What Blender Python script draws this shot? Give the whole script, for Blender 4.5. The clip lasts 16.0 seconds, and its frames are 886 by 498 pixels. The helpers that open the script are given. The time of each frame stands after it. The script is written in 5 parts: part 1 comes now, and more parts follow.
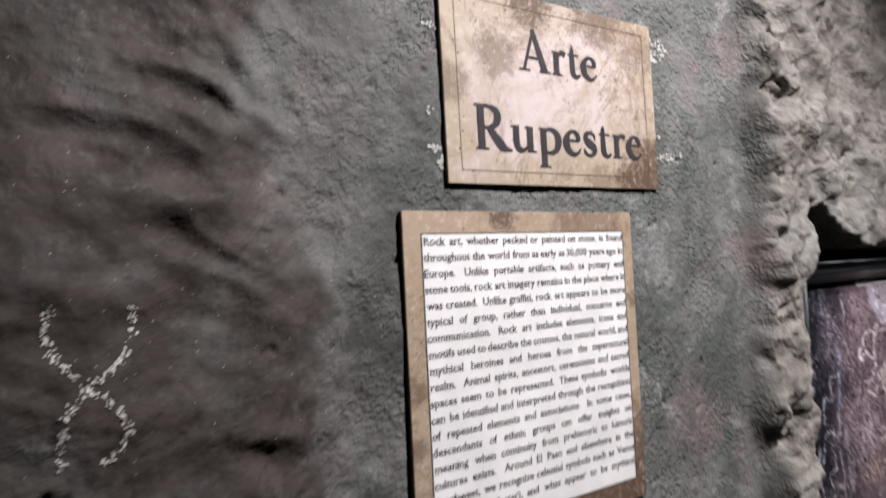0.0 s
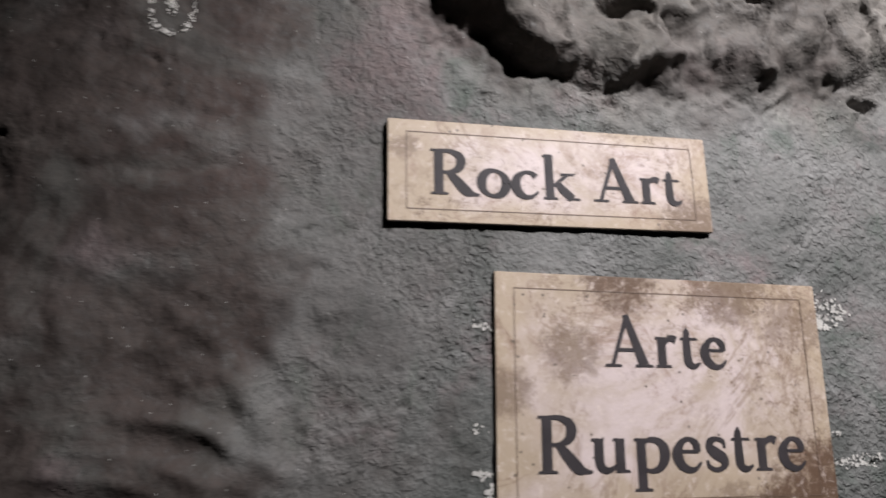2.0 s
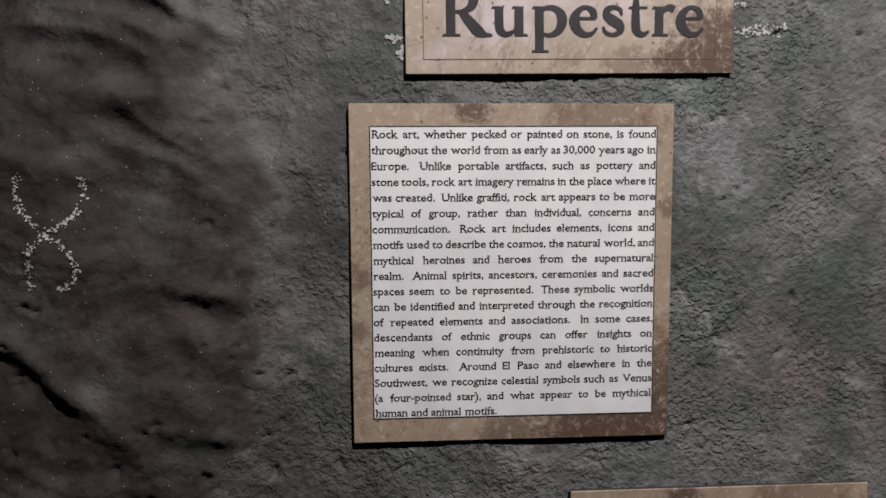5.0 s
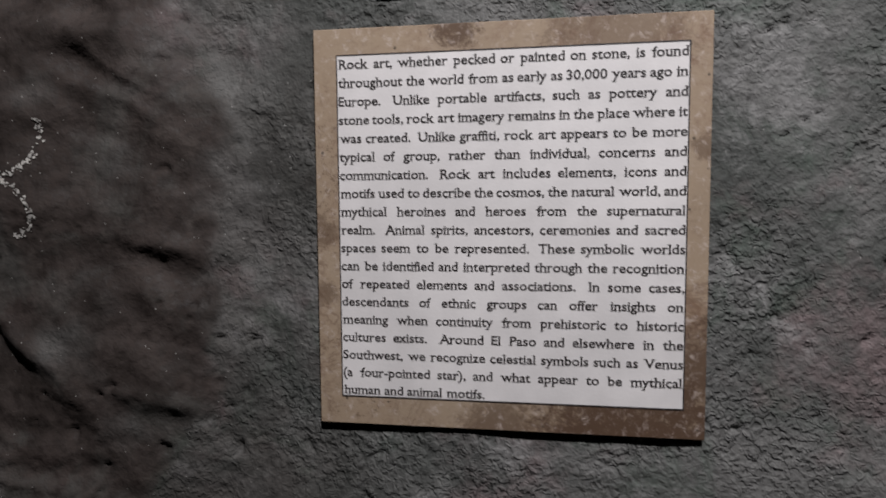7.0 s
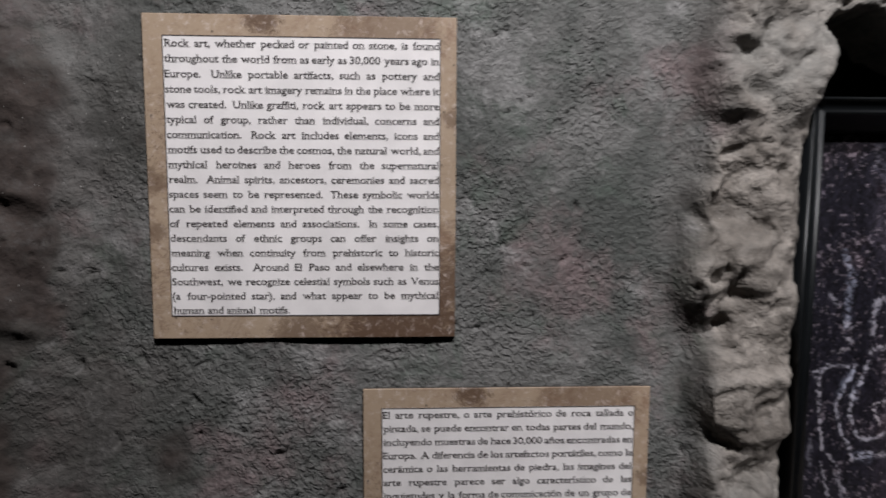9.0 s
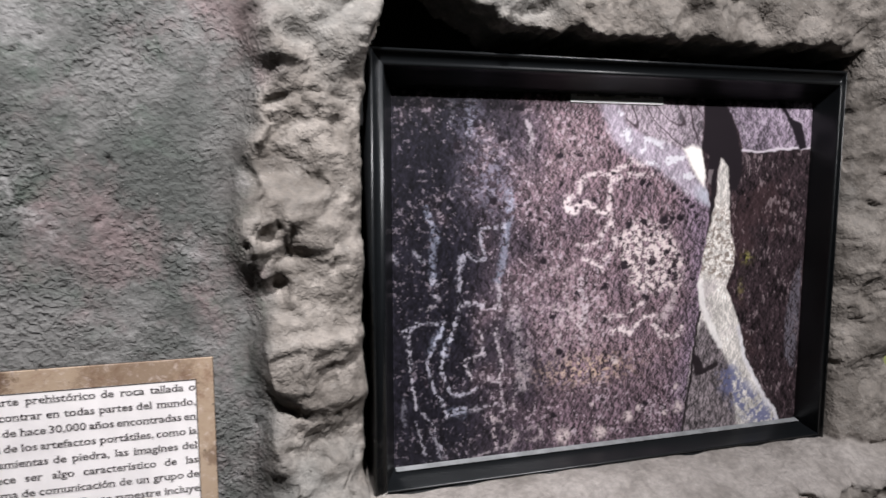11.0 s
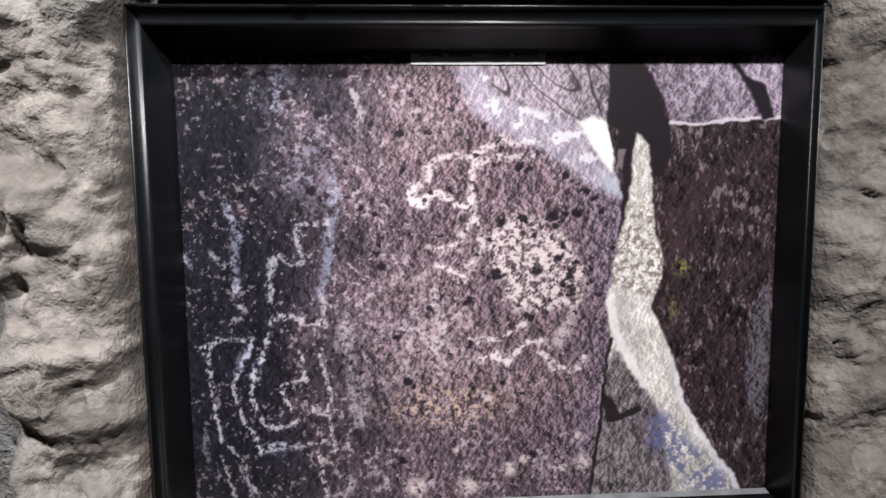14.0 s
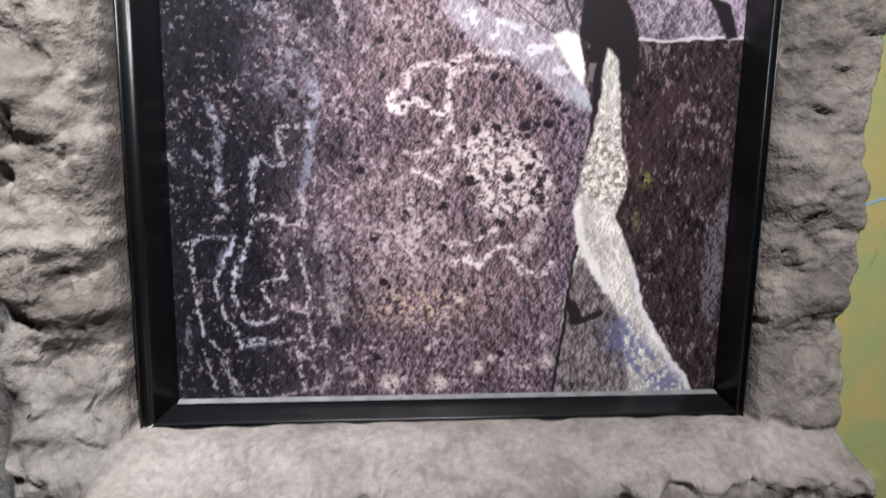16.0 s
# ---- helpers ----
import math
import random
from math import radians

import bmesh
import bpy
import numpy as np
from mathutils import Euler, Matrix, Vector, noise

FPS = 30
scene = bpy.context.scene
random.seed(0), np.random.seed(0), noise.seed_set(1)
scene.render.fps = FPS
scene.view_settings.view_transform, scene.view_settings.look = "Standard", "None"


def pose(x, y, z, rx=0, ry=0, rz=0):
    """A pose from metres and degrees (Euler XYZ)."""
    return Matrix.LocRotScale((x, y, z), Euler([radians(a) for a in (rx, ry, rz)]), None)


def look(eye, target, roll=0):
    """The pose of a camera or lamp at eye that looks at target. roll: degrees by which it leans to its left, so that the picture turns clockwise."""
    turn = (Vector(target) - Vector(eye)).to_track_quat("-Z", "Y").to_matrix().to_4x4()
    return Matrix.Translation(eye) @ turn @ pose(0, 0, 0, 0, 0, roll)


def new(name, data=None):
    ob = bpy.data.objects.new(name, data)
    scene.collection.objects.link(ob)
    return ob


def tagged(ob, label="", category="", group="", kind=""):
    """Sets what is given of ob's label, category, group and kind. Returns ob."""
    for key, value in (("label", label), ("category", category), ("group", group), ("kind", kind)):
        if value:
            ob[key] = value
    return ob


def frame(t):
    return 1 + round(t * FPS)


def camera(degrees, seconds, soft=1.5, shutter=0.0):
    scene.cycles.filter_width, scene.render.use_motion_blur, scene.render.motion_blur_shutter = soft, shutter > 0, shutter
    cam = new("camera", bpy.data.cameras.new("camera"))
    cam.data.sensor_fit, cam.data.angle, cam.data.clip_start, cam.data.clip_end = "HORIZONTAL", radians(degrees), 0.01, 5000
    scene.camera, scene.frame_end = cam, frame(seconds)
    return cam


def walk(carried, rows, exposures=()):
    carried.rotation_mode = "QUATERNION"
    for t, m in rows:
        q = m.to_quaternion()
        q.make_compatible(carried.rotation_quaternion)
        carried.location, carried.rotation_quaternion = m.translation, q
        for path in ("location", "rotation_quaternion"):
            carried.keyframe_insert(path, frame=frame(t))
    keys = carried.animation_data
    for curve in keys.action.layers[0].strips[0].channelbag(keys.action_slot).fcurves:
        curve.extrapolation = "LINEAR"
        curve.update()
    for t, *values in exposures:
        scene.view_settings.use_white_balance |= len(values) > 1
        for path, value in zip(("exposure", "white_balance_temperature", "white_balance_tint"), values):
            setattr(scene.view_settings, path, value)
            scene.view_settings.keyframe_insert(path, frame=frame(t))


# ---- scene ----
cam = camera(67.6, 16.0, 1.6, 0.4)
METRES, EYE, TILT, LEAN, TURN = 1.82, 1.5, 0.0, 0.0, -34.5
ROWS = [
    (0.0, 0.0, 0.0, 0.0, 0.09, 1.73, 2.89),
    (0.5, 0.0584, 0.0201, 0.0171, 9.14, 7.34, 1.26),
    (1.0, 0.0886, 0.0152, 0.0407, 19.08, 10.04, -0.75),
    (1.5, 0.0803, 0.0182, 0.0704, 22.08, 12.62, -1.58),
    (2.0, 0.0927, 0.051, 0.0862, 22.53, 13.43, -0.71),
    (2.5, 0.1529, 0.0965, 0.0785, 25.37, 12.52, 0.41),
    (3.0, 0.1814, 0.1054, 0.0639, 29.57, 9.62, 0.98),
    (3.5, 0.1855, 0.0807, 0.0393, 32.79, 5.82, 3.22),
    (4.0, 0.1821, 0.0577, 0.0151, 31.8, 0.12, 1.33),
    (4.5, 0.1875, 0.0471, -0.0043, 29.93, -4.75, 0.35),
    (7.0, 0.217, 0.1397, -0.0429, 43.86, -4.32, 0.42),
    (7.5, 0.2321, 0.139, -0.058, 43.04, -5.72, -0.14),
    (8.0, 0.2358, 0.1268, -0.0622, 40.0, -6.19, -0.43),
    (8.5, 0.258, 0.1171, -0.0606, 36.11, -6.79, -0.38),
    (9.0, 0.2931, 0.0947, -0.0568, 31.82, -5.72, -0.25),
    (9.5, 0.3227, 0.0992, -0.0596, 28.2, -5.69, -0.06),
    (10.0, 0.3685, 0.1266, -0.0647, 23.45, -6.15, 0.1),
    (12.5, 0.4606, 0.2686, -0.0835, 16.95, -6.53, 0.02),
    (13.0, 0.4953, 0.2977, -0.0809, 21.99, -6.7, 0.43),
    (13.5, 0.5237, 0.3167, -0.0792, 26.71, -6.41, 0.85),
    (14.0, 0.5406, 0.3254, -0.0853, 31.33, -6.25, 0.61),
    (14.5, 0.5461, 0.3282, -0.0907, 32.82, -6.14, 0.17),
    (15.0, 0.5521, 0.3329, -0.0987, 32.44, -6.73, -0.17),
    (15.5, 0.5563, 0.3305, -0.1033, 31.57, -7.02, -0.44),
    (16.0, 0.5498, 0.309, -0.1129, 29.3, -9.29, -0.94),
]
EXPOSURES = [(0.0, 0.42), (0.5, 0.05), (1.0, -0.1), (1.5, -0.12), (2.0, -0.12), (2.5, -0.02), (3.0, -0.15), (3.5, -0.25), (4.5, -0.25), (7.0, -0.4), (8.5, -0.3), (9.0, -0.12), (9.5, 0.0), (10.0, 0.32), (12.4, 1.0), (15.0, 0.95), (16.0, 0.95)]
walk(cam, [(t, pose(0, 0, EYE, TILT, LEAN, TURN) @ pose(METRES * x, METRES * y, METRES * z, 90 + pitch, roll, yaw)) for t, x, y, z, yaw, pitch, roll in ROWS], EXPOSURES)

# ---------------------------------------------------------------- light
world = bpy.data.worlds.new("world")
scene.world = world
world.use_nodes = True
world.node_tree.nodes["Background"].inputs[0].default_value = (0.85, 0.9, 1.0, 1)
world.node_tree.nodes["Background"].inputs[1].default_value = 0.02


def spot(name, eye, target, power, degrees, size, colour):
    lamp = bpy.data.lights.new(name, "SPOT")
    lamp.energy, lamp.spot_size, lamp.spot_blend, lamp.shadow_soft_size, lamp.color = power, radians(degrees), 0.9, size, colour
    ob = new(name, lamp)
    ob.matrix_world = look(eye, target)
    return ob


WARM = (0.980, 0.972, 1.0)
LAMPS = [((0.72, -0.42, 2.52), (0.52, 0.48, 1.70), 126, 72), ((1.46, -0.75, 2.50), (1.36, 0.48, 1.18), 100, 48)]
for eye_, aim_, watt_, cone_ in LAMPS:
    spot("spot_light", eye_, aim_, watt_, cone_, 0.035, WARM)


# ---------------------------------------------------------------- material helpers
def srgb(r, g, b):
    return tuple((c / 12.92 if c <= 0.04045 else ((c + 0.055) / 1.055) ** 2.4) for c in (r, g, b))


class Nodes:
    """A material and short calls for its nodes."""

    def __init__(self, name, rough=0.7, metal=0.0, spec=0.5):
        self.m = bpy.data.materials.new(name)
        self.m.use_nodes = True
        self.t = self.m.node_tree
        self.b = self.t.nodes["Principled BSDF"]
        self.b.inputs["Roughness"].default_value = rough
        self.b.inputs["Metallic"].default_value = metal
        self.b.inputs["Specular IOR Level"].default_value = spec
        self.co = self.t.nodes.new("ShaderNodeTexCoord").outputs["Object"]

    def put(self, socket, value):
        if hasattr(value, "is_output"):
            self.t.links.new(value, socket)
        elif isinstance(value, (tuple, list)) and len(value) == 3 and socket.type == "RGBA":
            socket.default_value = (*value, 1)
        else:
            socket.default_value = value

    def noise(self, scale, detail=4, rough=0.55, where=None, warp=0.0):
        n = self.t.nodes.new("ShaderNodeTexNoise")
        self.put(n.inputs["Vector"], where or self.co)
        n.inputs["Scale"].default_value, n.inputs["Detail"].default_value = scale, detail
        n.inputs["Roughness"].default_value, n.inputs["Distortion"].default_value = rough, warp
        return n.outputs[0]

    def voronoi(self, scale, feature="F1", where=None):
        n = self.t.nodes.new("ShaderNodeTexVoronoi")
        n.feature = feature
        self.put(n.inputs["Vector"], where or self.co)
        n.inputs["Scale"].default_value = scale
        return n.outputs["Distance"]

    def ramp(self, value, low, high, a=0.0, b=1.0):
        n = self.t.nodes.new("ShaderNodeMapRange")
        n.interpolation_type = "SMOOTHSTEP"
        for k, v in zip(("Value", "From Min", "From Max", "To Min", "To Max"), (value, low, high, a, b)):
            self.put(n.inputs[k], v)
        return n.outputs[0]

    def mix(self, factor, a, b, blend="MIX"):
        n = self.t.nodes.new("ShaderNodeMix")
        n.data_type, n.blend_type = "RGBA", blend
        self.put(n.inputs[0], factor), self.put(n.inputs[6], a), self.put(n.inputs[7], b)
        return n.outputs[2]

    def math(self, op, a, b=0.0):
        n = self.t.nodes.new("ShaderNodeMath")
        n.operation = op
        self.put(n.inputs[0], a), self.put(n.inputs[1], b)
        return n.outputs[0]

    def attr(self, name):
        n = self.t.nodes.new("ShaderNodeAttribute")
        n.attribute_name = name
        return n.outputs["Color"]

    def split(self, colour):
        n = self.t.nodes.new("ShaderNodeSeparateColor")
        self.put(n.inputs[0], colour)
        return n.outputs

    def xyz(self):
        n = self.t.nodes.new("ShaderNodeSeparateXYZ")
        self.put(n.inputs[0], self.co)
        return n.outputs

    def bump(self, height, distance, strength=1.0, after=None):
        n = self.t.nodes.new("ShaderNodeBump")
        n.inputs["Distance"].default_value = distance
        self.put(n.inputs["Strength"], strength)
        self.put(n.inputs["Height"], height)
        if after:
            self.put(n.inputs["Normal"], after)
        return n.outputs[0]

    def done(self, colour, normal=None, rough=None):
        self.put(self.b.inputs["Base Color"], colour)
        if normal:
            self.put(self.b.inputs["Normal"], normal)
        if rough is not None:
            self.put(self.b.inputs["Roughness"], rough)
        return self.m


def rock_material():
    n = Nodes("painted_cast_rock", 0.85, 0, 0.3)
    panel, brown, rim = n.split(n.attr("zone"))[:3]
    wide, mid, fine = n.noise(5, 4, 0.6), n.noise(22, 5, 0.6, None, 0.6), n.noise(140, 4, 0.65)
    grey = n.mix(n.ramp(n.noise(7, 6, 0.65, None, 0.5), 0.36, 0.64), (0.080, 0.083, 0.077), (0.184, 0.178, 0.171))
    grey = n.mix(n.ramp(n.noise(9, 5, 0.65), 0.52, 0.70, 0, 0.75), grey, (0.215, 0.158, 0.158))
    grey = n.mix(n.ramp(n.noise(13, 5, 0.65, None, 1.0), 0.52, 0.70, 0, 0.6), grey, (0.080, 0.104, 0.084))
    grey = n.mix(n.ramp(n.noise(17, 7, 0.75, None, 0.4), 0.52, 0.72, 0, 0.75), grey, (0.325, 0.312, 0.306))
    earth = n.mix(n.ramp(mid, 0.35, 0.65), (0.028, 0.020, 0.017), (0.058, 0.044, 0.039))
    earth = n.mix(n.ramp(wide, 0.5, 0.68, 0, 0.6), earth, (0.062, 0.042, 0.037))
    earth = n.mix(n.ramp(n.noise(8, 6, 0.65, None, 0.8), 0.50, 0.66, 0, 0.65), earth, (0.080, 0.076, 0.069))
    earth = n.mix(n.ramp(n.noise(30, 7, 0.75), 0.56, 0.76, 0, 0.4), earth, (0.135, 0.115, 0.103))
    cast = n.mix(n.ramp(mid, 0.32, 0.66), (0.138, 0.120, 0.105), (0.268, 0.238, 0.212))
    cast = n.mix(n.ramp(wide, 0.52, 0.7, 0, 0.5), cast, (0.215, 0.216, 0.205))
    cast = n.mix(n.ramp(n.noise(48, 7, 0.75), 0.55, 0.75, 0, 0.5), cast, (0.36, 0.335, 0.31))
    # paler colour on the sill stands in for light from above
    cast = n.mix(n.math("MULTIPLY", n.attr("ledge_light"), n.ramp(mid, 0.2, 0.7, 0.25, 0.75)), cast, (0.40, 0.365, 0.345))
    base = n.mix(brown, grey, earth)
    base = n.mix(rim, base, cast)
    base = n.mix(n.ramp(fine, 0.3, 0.7, 0.0, 0.5), base, n.mix(1.0, base, (0.42, 0.42, 0.42), "MULTIPLY"))
    base = n.mix(n.ramp(n.voronoi(105), 0.075, 0.045, 0, 0.38), base, (0.55, 0.53, 0.50))
    grit = n.noise(270, 2, 0.55)
    lumps = n.ramp(n.noise(185, 2, 0.5, None, 0.5), 0.36, 0.70)
    h1 = n.bump(n.noise(75, 3, 0.55, None, 0.4), 0.0030, n.ramp(brown, 0, 1, 0.34, 0.22))
    spread = n.ramp(n.noise(11, 4, 0.6), 0.38, 0.62, 0.35, 1.0)
    h2 = n.bump(lumps, 0.0017, n.math("MULTIPLY", spread, n.math("SUBTRACT", n.ramp(panel, 0, 1, 0.50, 1.0), n.math("MULTIPLY", brown, 0.30))), h1)
    h3 = n.bump(grit, 0.0013, n.math("SUBTRACT", n.ramp(panel, 0, 1, 0.75, 0.9), n.math("MULTIPLY", brown, 0.35)), h2)
    return n.done(base, h3, n.ramp(fine, 0.3, 0.7, 0.95, 0.62))


def plain_material(name, colour, rough=0.8, vary=0.25, scale=8, depth=0.001, metal=0.0, spec=0.5):
    n = Nodes(name, rough, metal, spec)
    dark = tuple(c * (1 - vary) for c in colour)
    base = n.mix(n.ramp(n.noise(scale, 6, 0.6), 0.3, 0.7), dark, colour)
    return n.done(base, n.bump(n.noise(scale * 25, 3), depth, 0.5))


def parchment_material(name, pale, tan, rust, seed, wide, high, blots):
    """Printed parchment: pale pinkish middle, tan margins, rusty blots at given places and dark flecks; wide and high are half sizes."""
    n = Nodes(name, 0.55, 0, 0.3)
    mp = n.t.nodes.new("ShaderNodeMapping")
    n.put(mp.inputs["Vector"], n.co)
    mp.inputs["Location"].default_value = (seed * 3.1, seed * 1.7, seed * 2.3)
    w = mp.outputs[0]
    x, _, z = n.xyz()[:3]
    rim = n.math("MAXIMUM", n.math("ABSOLUTE", n.math("DIVIDE", x, wide)), n.math("ABSOLUTE", n.math("DIVIDE", z, high)))
    rim = n.math("ADD", rim, n.math("MULTIPLY", n.math("SUBTRACT", n.noise(11, 5, 0.6, w, 0.8), 0.5), 1.5))
    base = n.mix(n.ramp(rim, 0.40, 1.0), pale, tan)
    base = n.mix(n.ramp(n.noise(6, 8, 0.7, w, 1.5), 0.42, 0.64, 0, 0.8), base, tuple(0.92 * c for c in tan))
    base = n.mix(n.ramp(n.noise(10, 10, 0.85, w, 0.9), 0.50, 0.66, 0, 0.95), base, rust)
    patch = n.ramp(n.noise(5, 4, 0.6, w, 0.5), 0.44, 0.60)
    base = n.mix(n.math("MULTIPLY", patch, n.ramp(n.noise(90, 10, 0.9, w), 0.50, 0.60, 0, 0.9)), base, (0.13, 0.08, 0.05))
    vein = n.math("ABSOLUTE", n.math("SUBTRACT", n.noise(9, 6, 0.7, w, 1.2), 0.5))
    base = n.mix(n.math("MULTIPLY", n.ramp(vein, 0.022, 0.004, 0, 0.55), n.ramp(n.noise(14, 3, 0.5, w), 0.45, 0.6)), base, (0.20, 0.13, 0.09))
    for bx, bz, size, strength in blots:
        d = n.math("ADD", n.math("POWER", n.math("DIVIDE", n.math("SUBTRACT", x, bx), size), 2.0), n.math("POWER", n.math("DIVIDE", n.math("SUBTRACT", z, bz), size * 0.8), 2.0))
        d = n.math("ADD", d, n.math("MULTIPLY", n.math("SUBTRACT", n.noise(70, 10, 0.9, w, 0.4), 0.5), 9.0))
        base = n.mix(n.ramp(d, 1.7, 0.3, 0, strength), base, (0.105, 0.062, 0.040))
    base = n.mix(n.ramp(n.noise(120, 6, 0.8, w, 0.5), 0.52, 0.68, 0, 0.6), base, (0.60, 0.50, 0.45))
    base = n.mix(n.ramp(n.voronoi(75, "F1", w), 0.11, 0.06, 0, 0.8), base, (0.06, 0.045, 0.035))
    return n.done(base, n.bump(n.noise(260, 3, 0.6, w), 0.0006, 0.3))


ROCK = rock_material()
BLACK_PAINT = plain_material("matt_black_paint", (0.012, 0.012, 0.013), 0.8)
FRAME_BLACK = plain_material("satin_black_moulding", (0.006, 0.007, 0.008), 0.36, 0.2, 30, 0.00005, 0.0, 0.5)
INK = plain_material("printed_brown_black_ink", (0.034, 0.026, 0.026), 0.55, 0.25, 60, 0.0001)
INK_BIG = plain_material("printed_charcoal_ink", (0.040, 0.033, 0.036), 0.65, 0.35, 40, 0.0001, 0.0, 0.25)
LINE = plain_material("thin_brown_rule", (0.16, 0.10, 0.07), 0.6, 0.4, 60, 0.0001)
BOARD_EDGE = plain_material("dark_board_edge", (0.045, 0.038, 0.034), 0.8)
CREAM_EDGE = plain_material("cream_board_edge", (0.42, 0.35, 0.28), 0.7)
CHALK = plain_material("white_chalk_paint", (0.54, 0.51, 0.475), 0.9, 0.35, 120, 0.001)
FLOOR_MAT = plain_material("dark_carpet", (0.035, 0.033, 0.035), 0.95, 0.4, 30, 0.003)
WALL_MAT = plain_material("dark_gallery_paint", (0.055, 0.052, 0.050), 0.85, 0.2, 4, 0.0008)
CEIL_MAT = plain_material("charcoal_ceiling_paint", (0.030, 0.030, 0.032), 0.9, 0.2, 4, 0.001)
LAMP_METAL = plain_material("black_enamelled_metal", (0.02, 0.02, 0.02), 0.4, 0.2, 20, 0.0002)
PAPER = plain_material("off_white_paper", (0.82, 0.775, 0.765), 0.6, 0.16, 16, 0.0002)
LIP_GLEAM = plain_material("grey_lip_gleam", (0.22, 0.225, 0.23), 0.7, 0.35, 60, 0.0003)
LABEL_WHITE = plain_material("white_label_paper", (0.82, 0.82, 0.80), 0.5, 0.05, 30, 0.0001)


# ---------------------------------------------------------------- mesh helpers
def part(name, bm, material, parent=None, label=""):
    me = bpy.data.meshes.new(name)
    bm.to_mesh(me)
    bm.free()
    me.materials.append(material)
    ob = new(name, me)
    if parent:
        ob.parent = parent
    if label:
        ob["label"] = label
    return ob


def box(x0, x1, y0, y1, z0, z1, bevel=0.0, segments=2):
    bm = bmesh.new()
    m = Matrix.LocRotScale(((x0 + x1) / 2, (y0 + y1) / 2, (z0 + z1) / 2), None, (abs(x1 - x0), abs(y1 - y0), abs(z1 - z0)))
    bmesh.ops.create_cube(bm, size=1, matrix=m)
    if bevel:
        bmesh.ops.bevel(bm, geom=bm.edges[:], offset=bevel, segments=segments, affect="EDGES", profile=0.5)
    return bm


def empty(name, m=None):
    ob = new(name)
    if m is not None:
        ob.matrix_world = m
    ob.empty_display_size = 0.05
    return ob


# ---------------------------------------------------------------- smooth noise on arrays
def lattice(seed):
    a = np.random.RandomState(seed).rand(256) * 2 * np.pi
    p = np.random.RandomState(seed + 77).permutation(256)
    return np.cos(a), np.sin(a), p


def perlin(x, y, seed):
    gx, gy, p = lattice(seed)
    xi, yi = np.floor(x).astype(int), np.floor(y).astype(int)
    xf, yf = x - xi, y - yi
    u, v = xf ** 3 * (xf * (xf * 6 - 15) + 10), yf ** 3 * (yf * (yf * 6 - 15) + 10)

    def corner(i, j):
        k = p[(p[(xi + i) & 255] + yi + j) & 255]
        return gx[k] * (xf - i) + gy[k] * (yf - j)

    a = corner(0, 0) * (1 - u) + corner(1, 0) * u
    b = corner(0, 1) * (1 - u) + corner(1, 1) * u
    return 1.5 * (a * (1 - v) + b * v)


def fbm(x, y, scale, octaves, seed, gain=0.5):
    total, amp = 0, 1.0
    x, y = 0.82 * x + 0.57 * y, 0.82 * y - 0.57 * x
    for k in range(octaves):
        total = total + amp * perlin(x * scale + 13.7 * k, y * scale - 5.1 * k, seed + k)
        x, y = 0.62 * x + 0.785 * y, 0.62 * y - 0.785 * x
        scale, amp = scale * 2.03, amp * gain
    return total


def ridged(x, y, scale, octaves, seed):
    total, amp = 0, 1.0
    for k in range(octaves):
        total = total + amp * (1 - 2 * np.abs(perlin(x * scale + 9.1 * k, y * scale + 3.3 * k, seed + k)))
        scale, amp = scale * 2.1, amp * 0.5
    return total


def ss(a, b, x):
    t = np.clip((x - a) / (b - a), 0, 1)
    return t * t * (3 - 2 * t)


def near_line(x, z, points):
    """Distance to a bent line, and how far along it the nearest place is (0 to 1)."""
    best, along = np.full(np.shape(x), 9.0), np.zeros(np.shape(x))
    n = len(points) - 1
    for k in range(n):
        (ax, az), (bx, bz) = points[k], points[k + 1]
        dx, dz = bx - ax, bz - az
        t = np.clip(((x - ax) * dx + (z - az) * dz) / (dx * dx + dz * dz), 0, 1)
        d = np.hypot(x - ax - t * dx, z - az - t * dz)
        along = np.where(d < best, (k + t) / n, along)
        best = np.minimum(best, d)
    return best, along


# ---------------------------------------------------------------- the cast rock wall
FACE = 0.4845   # y of the flat grey field behind the signs


def opening(x, z):
    """Above 0 outside the hole for the picture, below 0 inside it."""
    left = 0.9185 + 0.020 * np.exp(-((z - 1.518) / 0.030) ** 2) + 0.004 * perlin(z * 17, z * 0, 41) + 0.0015 * perlin(z * 60, z * 0, 42)
    right = 1.498 + 0.002 * perlin(z * 20, z * 0, 43)
    low = 1.033 + 0.003 * perlin(x * 22, x * 0, 44)
    top = 1.503 + 0.062 * np.exp(-((x - 0.962) / 0.060) ** 2) + 0.008 * perlin(x * 26, x * 0, 45) + 0.004 * perlin(x * 90, x * 0, 46)
    return np.maximum(np.maximum(left - x, x - right), np.maximum(low - z, z - top))


